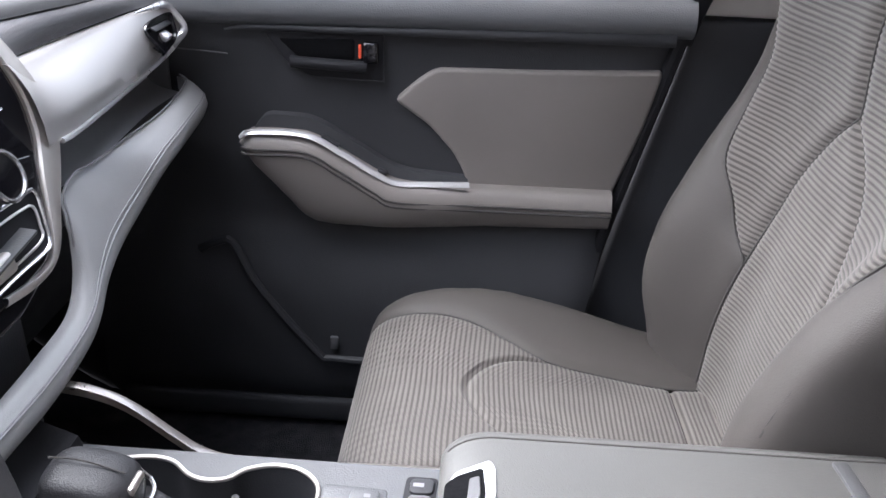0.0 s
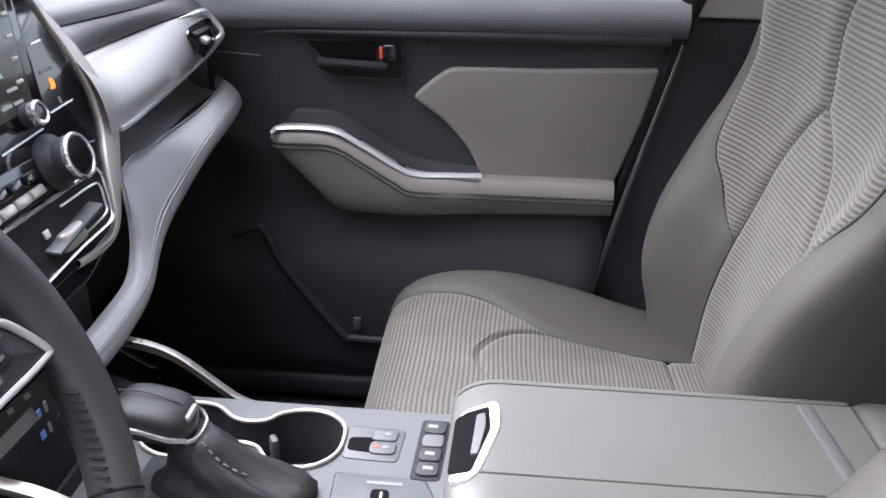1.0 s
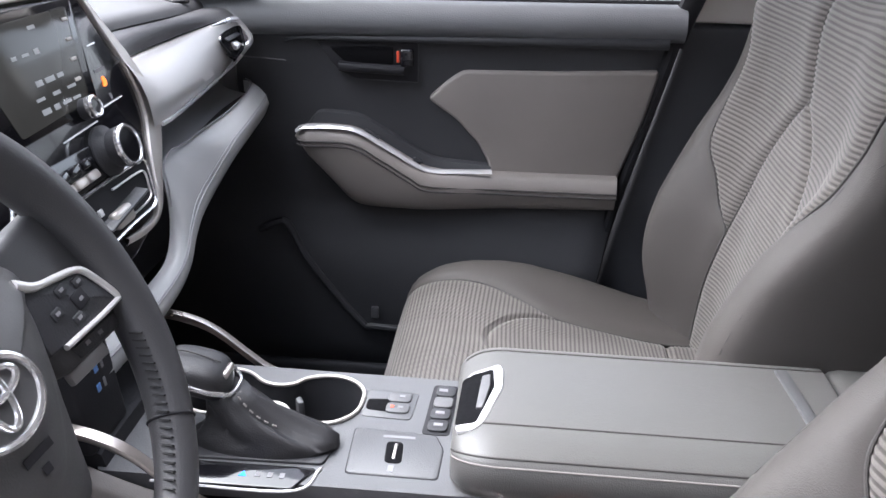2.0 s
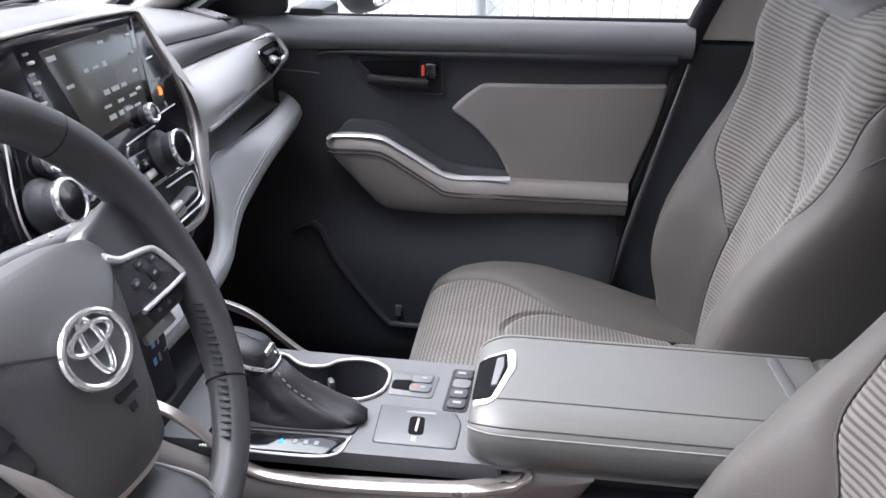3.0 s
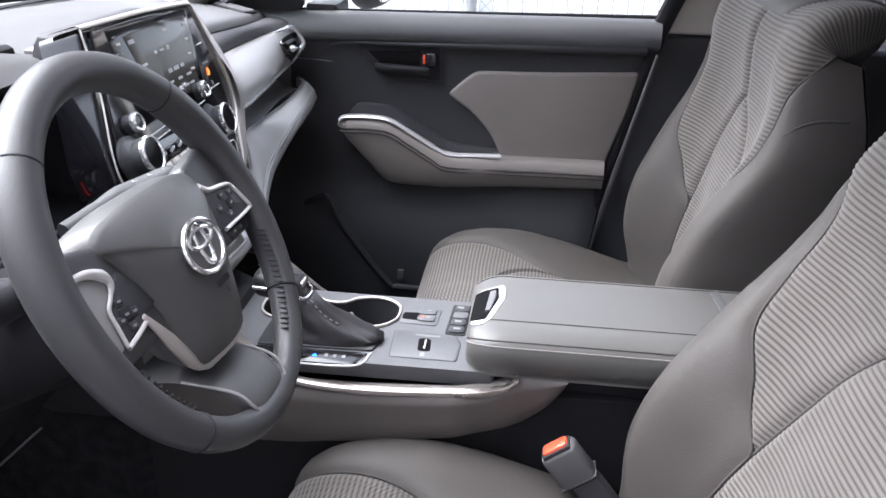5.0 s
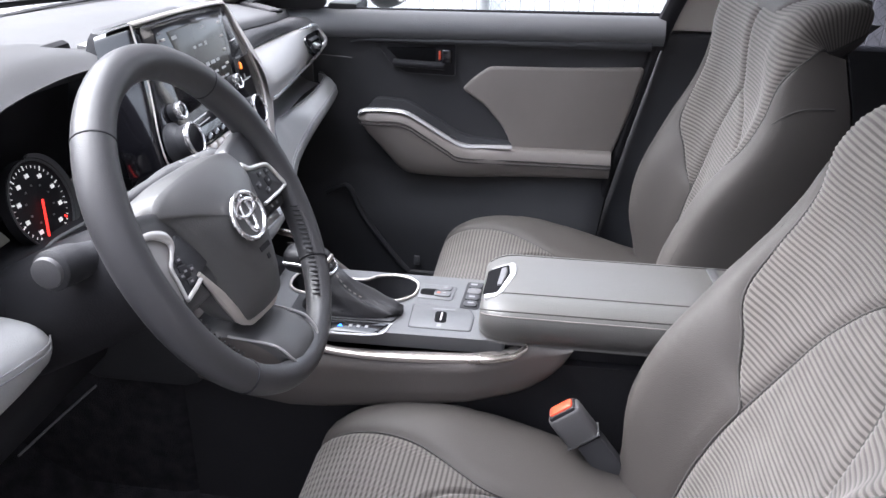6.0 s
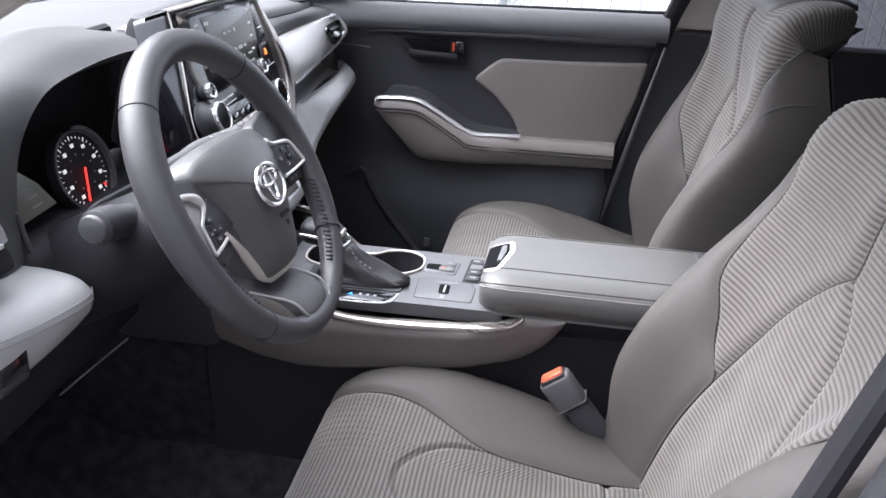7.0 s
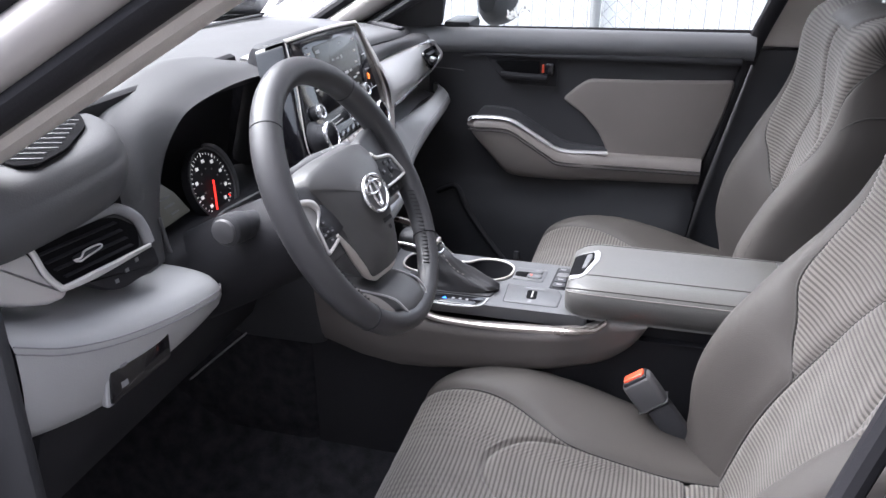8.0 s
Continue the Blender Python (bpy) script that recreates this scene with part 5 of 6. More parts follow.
# the grey knee pads on both flanks, silver strips
for side in (-1, 1):
    def at(x, off, z, side=side):
        return np.array((x, MID + side * off, z))
    rows = []
    LOWER = [(-0.60, 0.800), (-0.50, 0.770), (-0.42, 0.748), (-0.36, 0.728), (-0.29, 0.718), (-0.233, 0.721), (-0.083, 0.742), (-0.02, 0.752), (0.05, 0.764), (0.075, 0.774), (0.100, 0.795), (0.118, 0.820), (0.128, 0.842)]
    for x0 in np.linspace(-0.60 if side < 0 else -0.30, 0.1275, 64):
        lift = 0.085 * min(1.2, max(0, (-0.25 - x0) / 0.21))**1.5
        zt = 0.817 + lift + 0.010 * max(0, (x0 + 0.15) / 0.17) * (x0 < 0.02) + (0.010 if x0 >= 0.02 else 0) + 0.018 * max(0, min(1, (x0 - 0.025) / 0.045))
        zb = min(float(np.interp(x0, *np.array(LOWER).T)), zt - 0.003)
        h = zt - zb
        tuck = 0.024 * min(1, max(0, (x0 + 0.02) / 0.10))
        rows.append([q - np.array((0, side * tuck, 0)) for q in (at(x0, 0.104, zt + 0.003), at(x0, 0.118, zt + 0.001), at(x0, 0.1235, zt - 0.04 * h), at(x0, 0.1265, zt - 0.16 * h), at(x0, 0.1270, zt - 0.22 * h), at(x0, 0.1262, zt - 0.30 * h), at(x0, 0.1248, zt - 0.6 * h), at(x0, 0.1225, zb + 0.10 * h), at(x0, 0.118, zb + 0.02 * h), at(x0, 0.106, zb))])
    rows_part("knee_pad", rows, M_FLANK, con, "grey padded flank", sharp=50)
    line = curve([at(-0.46, 0.112, 0.940), at(-0.40, 0.113, 0.912), at(-0.345, 0.115, 0.900), at(-0.31, 0.116, 0.884), at(-0.27, 0.117, 0.850), at(-0.245, 0.118, 0.831), at(-0.21, 0.119, 0.822), at(-0.12, 0.120, 0.821), at(0.0, 0.116, 0.827), at(0.035, 0.108, 0.829), at(0.048, 0.1055, 0.833), at(0.063, 0.103, 0.846)], 90)
    # a flat ledge with a rolled outer edge
    rows = []
    for p in (line if side < 0 else line[11:]):
        rows.append([p + np.array((0, side * o, z)) for o, z in ((-0.006, 0.0035), (0.001, 0.0036), (0.0048, 0.0022), (0.0060, -0.0008), (0.0056, -0.0040), (0.002, -0.0060), (-0.005, -0.0062))])
    rows_part("silver_strip", rows, M_STRIP, con, "satin bronze-grey strip", sharp=40)
# black port panel where the console meets the stack
port = part_bm("port_panel", rbox(0.060, 0.075, 0.105, pose(-0.392, 0.436, 0.912, 0, -6, 0), 0.006, 3), M_RUBBER, con, "black port panel with lit marks")
for k in range(2):
    part_bm("port_mark", rbox(0.0008, 0.007, 0.008, pose(-0.3595, 0.432, 0.945 - 0.022 * k, 0, -6, 0), 0.0003), M_PORT, port)
    part_bm("print_bar", rbox(0.0008, 0.004, 0.010, pose(-0.3592, 0.443, 0.945 - 0.022 * k, 0, -6, 0), 0), M_DIM, port, smooth=False)
# top plates
def plate(name, outline, z, h, mat, parent, label="", bevel=0.0015):
    return part_bm(name, prism(round_outline(outline, 0.006), Matrix.Translation((0, 0, z)), h, bevel), mat, parent, label)


# cup holders: two wells joined by a bridge, cut through the plate
well = [(-0.118, 0.545), (-0.122, 0.566), (-0.140, 0.582), (-0.165, 0.586), (-0.190, 0.578), (-0.203, 0.565), (-0.222, 0.561), (-0.240, 0.566), (-0.262, 0.583), (-0.290, 0.586), (-0.318, 0.575), (-0.326, 0.545), (-0.318, 0.515), (-0.290, 0.500), (-0.262, 0.505), (-0.245, 0.522), (-0.222, 0.527), (-0.203, 0.523), (-0.188, 0.506), (-0.165, 0.497), (-0.140, 0.501), (-0.122, 0.520)]
wc = curve(well, 90, closed=True)
rim_out = round_outline([(-0.36, 0.400), (-0.36, 0.600), (0.03, 0.597), (0.03, 0.404)], 0.006)
bm = bmesh.new()
edges = []
for loop in (rim_out, [tuple(q) for q in wc]):
    vs = [bm.verts.new((x, y, TOPZ + 0.002)) for x, y in loop]
    edges += [bm.edges.new((vs[i], vs[(i + 1) % len(vs)])) for i in range(len(vs))]
bmesh.ops.triangle_fill(bm, use_beauty=True, use_dissolve=False, edges=edges)
side = [e for e in bm.edges if len(e.link_faces) == 1 and max(abs(v.co.y - MID) for v in e.verts) > 0.0925]
side = [e for e in side if e.link_faces and all(v.co.y < 0.41 or v.co.y > 0.592 or v.co.x > 0.02 or v.co.x < -0.35 for v in e.verts)]
ex = bmesh.ops.extrude_edge_only(bm, edges=side)
for v in [g for g in ex["geom"] if isinstance(g, bmesh.types.BMVert)]:
    v.co.z -= 0.022
part_bm("top_plate", bm, M_CONSOLE, con, "grey console top plate", sharp=30)
rings = []
for k, z in ((1.0, TOPZ + 0.002), (0.995, TOPZ - 0.004), (0.98, TOPZ - 0.06), (0.97, TOPZ - 0.066)):
    q = np.array([(x, MID + 0.0435 + (y - MID - 0.0435) * k) for x, y in wc])
    rings.append(np.c_[q, np.full(len(wc), z)])
v, f = loft(rings, True, False)
f.append(tuple(3 * len(wc) + j for j in range(len(wc))))
part("cup_well", v, f, M_DARK, con, "dark twin cup holder")
v, f = tube([(x, y, TOPZ + 0.004) for x, y in wc], 1.0, 10, closed=True, flat=(0.0023, 0.0024), up=(0, 0, 1))
part("cup_rim", v, f, M_EDGE, con, "bright cup holder rim")
for x, y in ((-0.194, 0.553), (-0.250, 0.532)):
    part_bm("cup_tab", rbox(0.008, 0.014, 0.04, pose(x, y, TOPZ - 0.028, 0, 0, 30), 0.003), M_CONSOLE, con)
# parking brake switch, mode keys
plate("brake_bezel", [(-0.116, 0.517), (-0.116, 0.568), (-0.056, 0.566), (-0.060, 0.515)], TOPZ + 0.001, 0.0025, M_CONSOLE, con)
plate("brake_slot", [(-0.113, 0.528), (-0.113, 0.548), (-0.085, 0.550), (-0.085, 0.526)], TOPZ + 0.003, 0.0015, M_RECESS_SHADE, con)
for y in (0.533, 0.553):
    k = plate("brake_switch", [(-0.090, y - 0.009), (-0.090, y + 0.009), (-0.063, y + 0.009), (-0.064, y - 0.009)], TOPZ + 0.003, 0.003, M_CONSOLE, con)
    part_bm("print_bar", rbox(0.006, 0.004, 0.0006, pose(-0.074, y, TOPZ + 0.0063), 0), M_DIM, k, smooth=False)
part_bm("brake_lamp", rbox(0.004, 0.004, 0.0006, pose(-0.083, 0.533, TOPZ + 0.0064), 0), M_RED, con, smooth=False)
plate("key_bezel", [(-0.046, 0.493), (-0.041, 0.585), (-0.011, 0.585), (-0.016, 0.493)], TOPZ + 0.001, 0.0022, M_RUBBER, con)
for k in range(4):
    y = 0.507 + 0.0212 * k
    ky = plate("mode_key", [(-0.041 + 0.0012 * k, y - 0.0096), (-0.040 + 0.0012 * k, y + 0.0096), (-0.018 + 0.0012 * k, y + 0.0096), (-0.019 + 0.0012 * k, y - 0.0096)], TOPZ + 0.003, 0.003, M_DARK if k != 2 else M_FACE, con)
    if k != 2:
        part_bm("print_bar", rbox(0.010, 0.005, 0.0006, pose(-0.029, y, TOPZ + 0.0063), 0), M_DIM, ky, smooth=False)
# socket panel
plate("panel_groove", [(-0.1155, 0.4225), (-0.1185, 0.4975), (-0.029, 0.4935), (-0.0185, 0.4705), (-0.0205, 0.4225)], TOPZ + 0.001, 0.0014, M_RUBBER, con)
sp = plate("socket_panel", [(-0.114, 0.424), (-0.117, 0.496), (-0.030, 0.492), (-0.020, 0.47), (-0.022, 0.424)], TOPZ + 0.001, 0.0024, M_CONSOLE, con)
plate("socket", [(-0.078, 0.442), (-0.080, 0.476), (-0.062, 0.476), (-0.060, 0.442)], TOPZ + 0.0034, 0.001, M_RECESS_SHADE, sp)
part_bm("socket_tongue", rbox(0.003, 0.024, 0.002, pose(-0.069, 0.459, TOPZ + 0.005), 0.001), M_EDGE, sp)
part_bm("print_bar", rbox(0.034, 0.004, 0.0006, pose(-0.068, 0.484, TOPZ + 0.0036), 0), M_DIM, sp, smooth=False)
part_bm("print_bar", rbox(0.006, 0.010, 0.0006, pose(-0.070, 0.434, TOPZ + 0.0036), 0), M_DIM, sp, smooth=False)
# gear display
gd = plate("gear_display", [(-0.300, 0.392), (-0.300, 0.424), (-0.142, 0.426), (-0.160, 0.394)], TOPZ + 0.001, 0.003, M_PIANO, con, "gloss black gear display")
part_bm("gear_mark", prism([(-0.004, -0.003), (0.004, -0.003), (0.0, 0.004)], pose(-0.213, 0.409, TOPZ + 0.0041), 0.0006, 0), M_BLUE, gd, "lit blue gear mark", smooth=False)
for k in range(3):
    part_bm("print_bar", rbox(0.005, 0.007, 0.0006, pose(-0.198 + 0.012 * k, 0.410, TOPZ + 0.0044), 0), M_DIM, gd, smooth=False)
v, f = tube(curve([(-0.30, 0.390, TOPZ + 0.003), (-0.162, 0.391, TOPZ + 0.003), (-0.139, 0.427, TOPZ + 0.003)], 24), 0.0015, 6)
part("bright_edge", v, f, M_CHROME, con)
plate("shift_surround", [(-0.30, 0.427), (-0.30, 0.498), (-0.150, 0.495), (-0.130, 0.475), (-0.138, 0.432)], TOPZ + 0.001, 0.004, M_DARK, con)
# armrest lid: one cushioned section drawn along x, rounded off at the nose
LID_SECT = curve([(0.418, 0.843), (0.402, 0.849), (0.394, 0.866), (0.3945, 0.884), (0.402, 0.8955), (0.420, 0.9020), (0.445, 0.9045), (0.50, 0.9062), (0.575, 0.9050), (0.594, 0.899), (0.604, 0.885), (0.605, 0.866), (0.598, 0.849), (0.584, 0.843)], 120, closed=True)
LID_MID = np.array((0.498, 0.872))


def lid_ring(x):
    u = min(1.0, max(0.0, (x + 0.010) / 0.052))
    k = math.sqrt(max(0.0, 1 - (1 - u)**2.3))
    d = LID_SECT - LID_MID
    y = d[:, 0] * (0.70 + 0.30 * k)
    z = np.where(d[:, 1] > 0, d[:, 1] * (0.42 + 0.58 * k), d[:, 1] * (0.62 + 0.38 * k))
    return np.c_[np.full(120, x), LID_MID[0] + y, LID_MID[1] + z]


def lid_line(y, z, x0, x1, n=50, out=0.0003):
    """A line along the lid where its full section passes (y, z)."""
    i = int(np.argmin(np.linalg.norm(LID_SECT - (y, z), axis=1)))
    w = (LID_SECT[i] - LID_MID) / np.linalg.norm(LID_SECT[i] - LID_MID) * out
    return [lid_ring(x)[i] + (0, w[0], w[1]) for x in np.r_[np.linspace(x0, x0 + 0.05, 20), np.linspace(x0 + 0.055, x1, n)]]


v, f = loft([lid_ring(x) for x in np.r_[-0.010 + 0.052 * np.linspace(0, 1, 18)**2, np.linspace(0.05, 0.385, 24)]])
lid = part("armrest_lid", v, f, M_LID, con, "padded grey armrest lid", sharp=60)
for y, z, mt in ((0.446, 0.9046, M_STITCH), (0.577, 0.9048, M_STITCH), (0.4035, 0.8968, M_STITCH), (0.3985, 0.8915, M_PALESTITCH)):
    v, f = tube(lid_line(y, z, -0.004 if z > 0.9 else -0.009, 0.384), 0.0010, 6)
    part("seam", v, f, mt, lid)
LATCH = pose(0.0, 0, 0.8985, 0, -12, 0)
latch = part_bm("latch", prism(round_outline([(-0.006, 0.436), (-0.003, 0.520), (0.004, 0.536), (0.034, 0.547), (0.039, 0.536), (0.039, 0.503), (0.022, 0.447), (0.012, 0.436)], 0.005), LATCH @ Matrix.Translation((0, 0, -0.010)), 0.0125, 0.002), M_CHROME, lid, "bright silver latch frame")
# thin near-black plate that paints the shade of a deep well
part_bm("latch_well", prism(round_outline([(-0.007, 0.444), (-0.004, 0.520), (0.006, 0.529), (0.028, 0.536), (0.0305, 0.504), (0.014, 0.446)], 0.004), LATCH @ Matrix.Translation((0, 0, 0.0028)), 0.0006, 0), M_RECESS_SHADE, latch)
part_bm("latch_tongue", prism(round_outline([(0.013, 0.466), (0.017, 0.522), (0.0255, 0.524), (0.0265, 0.504), (0.020, 0.466)], 0.002), LATCH @ Matrix.Translation((0, 0, 0.003)), 0.003, 0.001), M_FACE, latch)
part_bm("lid_rear", rbox(0.13, 0.205, 0.070, pose(0.452, MID, 0.868, 0, 0, 0), 0.02, 3), M_LID, con)
part_bm("rear_strip", rbox(0.014, 0.125, 0.005, pose(0.342, 0.510, 0.9065, 0, 0, 4), 0.002), M_DASH, con, "grey strip behind the lid")

# gear lever
lever = thing("gear_lever", "black leather gear lever with a silver-edged knob and soft boot", "gear lever")
rings = []
th = np.linspace(0, 2 * math.pi, 72, endpoint=False)
for z, cx, cy, a, b in ((0.848, -0.208, 0.464, 0.080, 0.033), (0.856, -0.206, 0.464, 0.078, 0.032), (0.862, -0.208, 0.465, 0.066, 0.030), (0.868, -0.214, 0.466, 0.054, 0.028), (0.876, -0.222, 0.467, 0.042, 0.026), (0.885, -0.231, 0.468, 0.033, 0.024), (0.896, -0.240, 0.469, 0.028, 0.021), (0.908, -0.247, 0.470, 0.024, 0.019)):
    k = math.sin(math.pi * (z - 0.848) / 0.06)
    wr = 1 + k * (0.085 * np.sin(4 * th + z * 130) + 0.060 * np.abs(np.sin(4.5 * th - z * 190)) + 0.030 * np.sin(13 * th + z * 300))
    rings.append(np.c_[cx + a * np.cos(th) * wr, cy + b * np.sin(th) * wr, np.full(72, z) + k * (0.0034 * np.sin(5 * th + 1) + 0.0020 * np.sin(11 * th))])
v, f = loft(rings)
part("boot", v, f, M_BOOT, lever, "creased black leather boot", sharp=80)
for y0, y1 in ((0.470, 0.456), (0.478, 0.464)):
    path = curve([(-0.140, y0, 0.8585), (-0.165, y0 - 0.004, 0.8640), (-0.190, y1 - 0.002, 0.874), (-0.212, y1 - 0.004, 0.889), (-0.228, y1 - 0.002, 0.908)], 24)
    for a, b in zip(path[:-1:2], path[1::2]):
        v, f = tube([a, b], 0.0012, 5)
        part("stitch", v, f, M_PALESTITCH, lever, smooth=False)
rings = []
th = np.linspace(0, 2 * math.pi, 32, endpoint=False)
for u in np.linspace(0, 1, 18):
    x = -0.312 + 0.074 * u
    k = math.sqrt(max(0.03, 1 - abs(2 * u - 1)**5))
    c, sn = np.cos(th), np.sin(th)
    rings.append(np.c_[np.full(32, x), 0.470 + 0.027 * k * np.sign(c) * np.abs(c)**0.6, 0.926 + 0.004 * math.sin(math.pi * u) - 0.012 * u + 0.019 * k * np.sign(sn) * np.abs(sn)**0.6])
v, f = loft(rings)
part("knob", v, f, M_BOOT, lever, "black leather knob", sharp=60)
for sg in (-1, 1):
    v, f = tube(curve([(-0.306, 0.470 + sg * 0.026, 0.926), (-0.28, 0.470 + sg * 0.0285, 0.925), (-0.255, 0.470 + sg * 0.028, 0.918), (-0.240, 0.470 + sg * 0.022, 0.913)], 24), 1.0, 8, flat=(0.0014, 0.0030), up=(0, 0, 1))
    part("silver_edge", v, f, M_POLISH, lever, "silver edge")
v, f = tube(curve([(-0.240, 0.447, 0.912), (-0.234, 0.456, 0.910), (-0.232, 0.470, 0.910), (-0.234, 0.484, 0.910), (-0.240, 0.493, 0.912)], 20), 1.0, 8, flat=(0.0018, 0.0028), up=(0, 0, 1))
part("silver_edge", v, f, M_POLISH, lever, "silver edge")
part_bm("release_button", rbox(0.007, 0.024, 0.012, pose(-0.243, 0.471, 0.925, 0, 30, 0), 0.004, 3), M_STRIP, lever, "silver release button")
v, f = tube(curve([(-0.306, 0.470, 0.948), (-0.28, 0.470, 0.9468), (-0.248, 0.470, 0.9370)], 14), 0.0008, 5)
part("seam", v, f, M_STITCH, lever)

# ---- steering wheel ----
WTILT = 28.2
WM = pose(-0.264, 0.141, 1.126) @ Matrix(((0, -math.sin(radians(WTILT)), math.cos(radians(WTILT)), 0), (1, 0, 0, 0), (0, math.cos(radians(WTILT)), math.sin(radians(WTILT)), 0), (0, 0, 0, 1)))
wheel = thing("steering_wheel", "black leather steering wheel with silver spoke trims and thumb switches", "steering wheel", at=WM)
WR = 0.1705
ang = np.linspace(0, 2 * math.pi, 140, endpoint=False)
sink = np.maximum(0, -np.sin(ang))
rr = WR + 0.010 * sink**1.5
rim = np.c_[rr * np.cos(ang), rr * np.sin(ang), np.zeros(140)]
# the grips swell a little beside the thumbs
grip = 0.0182 + 0.0012 * np.array([max(math.exp(-((math.degrees(q) - 30) / 22)**2), math.exp(-((math.degrees(q) - 150) / 22)**2)) for q in ang])
v, f = tube(rim, grip - 0.004 * sink**2, 20, closed=True, up=(0, 0, 1))
part("rim", v, f, M_WHEEL, wheel, "smooth black leather rim")
for d in (134, 46, -43, -134):
    q0 = radians(d)
    k = max(0, -math.sin(q0))
    r0, r1 = WR + 0.010 * k**1.5, 0.0185 - 0.004 * k**2
    loop = [((r0 + r1 * math.cos(q)) * math.cos(q0), (r0 + r1 * math.cos(q)) * math.sin(q0), r1 * math.sin(q)) for q in np.linspace(0, 2 * math.pi, 24, endpoint=False)]
    v, f = tube(loop, 0.0011, 6, closed=True)
    part("seam", v, f, M_RUBBER, wheel)
# cross stitching on the inner side of the grips
for d0, d1 in ((-62, -20), (200, 222)):
    n = int(abs(d1 - d0) / 2.1)
    for d in np.linspace(d0, d1, n):
        k = max(0, -math.sin(radians(d)))
        m = Matrix.Rotation(radians(d), 4, "Z") @ Matrix.Translation((WR + 0.010 * k**1.5 - 0.0176 + 0.004 * k**2, 0, 0.0065))
        part_bm("stitch", rbox(0.0022, 0.0013, 0.0100, m @ pose(0, 0, 0, 22, 0, 0), 0), M_THREAD, wheel, smooth=False)
# hub: a broad skirt with a raised airbag face, creased where the two meet
HUB_EDGE = [(0.130, 0.036), (0.108, 0.018), (0.094, -0.008), (0.086, -0.030), (0.073, -0.062), (0.058, -0.086), (0.030, -0.092)]
HUB_TOP = [(0.040, 0.062), (0.080, 0.059), (0.116, 0.052)]
FACE_EDGE = [(0.121, 0.038), (0.102, 0.028), (0.086, 0.006), (0.067, -0.018), (0.046, -0.040), (0.026, -0.056), (0.010, -0.063)]
FACE_TOP = [(0.039, 0.0575), (0.078, 0.0550), (0.108, 0.0495)]


def mirrored(edge, top):
    """A closed outline from its right half: top, then down the side."""
    right = top + edge
    return curve(right + [(-x, y) for x, y in right[::-1]], 96, closed=True)


he, fe = mirrored(HUB_EDGE, HUB_TOP), mirrored(FACE_EDGE, FACE_TOP)
fc = np.array((0.0, -0.008))
rings = [np.c_[he * 0.84, np.full(96, -0.040)], np.c_[he * 0.965, np.full(96, -0.016)], np.c_[he, np.full(96, -0.005)], np.c_[he * 0.995, np.full(96, 0.002)], np.c_[0.94 * he + 0.06 * fe, np.full(96, 0.008)],
         np.c_[0.5 * he + 0.5 * fe, np.full(96, 0.0175)], np.c_[0.15 * he + 0.85 * fe, np.full(96, 0.0236)], np.c_[fe, np.full(96, 0.0250)]]
for k, z in ((0.94, 0.0268), (0.85, 0.0290), (0.65, 0.0318), (0.4, 0.0338), (0.15, 0.0346), (0.02, 0.0348)):
    rings.append(np.c_[fc + (fe - fc) * k, np.full(96, z)])
for r in rings[1:]:
    r[:, 2] -= 0.022 * np.abs(r[:, 0] / 0.13)**2.2 + 0.012 * np.clip(r[:, 1] / 0.060, 0, 1)**2
v, f = loft(rings)
part("hub", v, f, M_HUB, wheel, "padded grey-black hub", sharp=85)
# plain oval badge
badge = part_bm("badge", prism([(0.033 * math.cos(q), 0.024 * math.sin(q)) for q in np.linspace(0, 2 * math.pi, 40, endpoint=False)], Matrix.Translation((0.002, 0.000, 0.0335)), 0.003, 0.001), M_HUB, wheel, "plain oval chrome badge")
for ra, rb, oy, r in ((0.033, 0.024, 0, 0.0027), (0.022, 0.008, 0.008, 0.0023), (0.009, 0.019, 0.002, 0.0023)):
    v, f = tube([(0.002 + ra * math.cos(q), 0.000 + oy + rb * math.sin(q), 0.0370) for q in np.linspace(0, 2 * math.pi, 40, endpoint=False)], r, 8, closed=True)
    part("oval", v, f, M_POLISH, badge)
for k in range(2):
    part_bm("print_bar", rbox(0.030 - 0.022 * k, 0.005, 0.0006, pose(0.0, -0.037 - 0.010 * k, 0.0334 - 0.0012 * k, 2), 0), M_RUBBER, wheel, smooth=False)
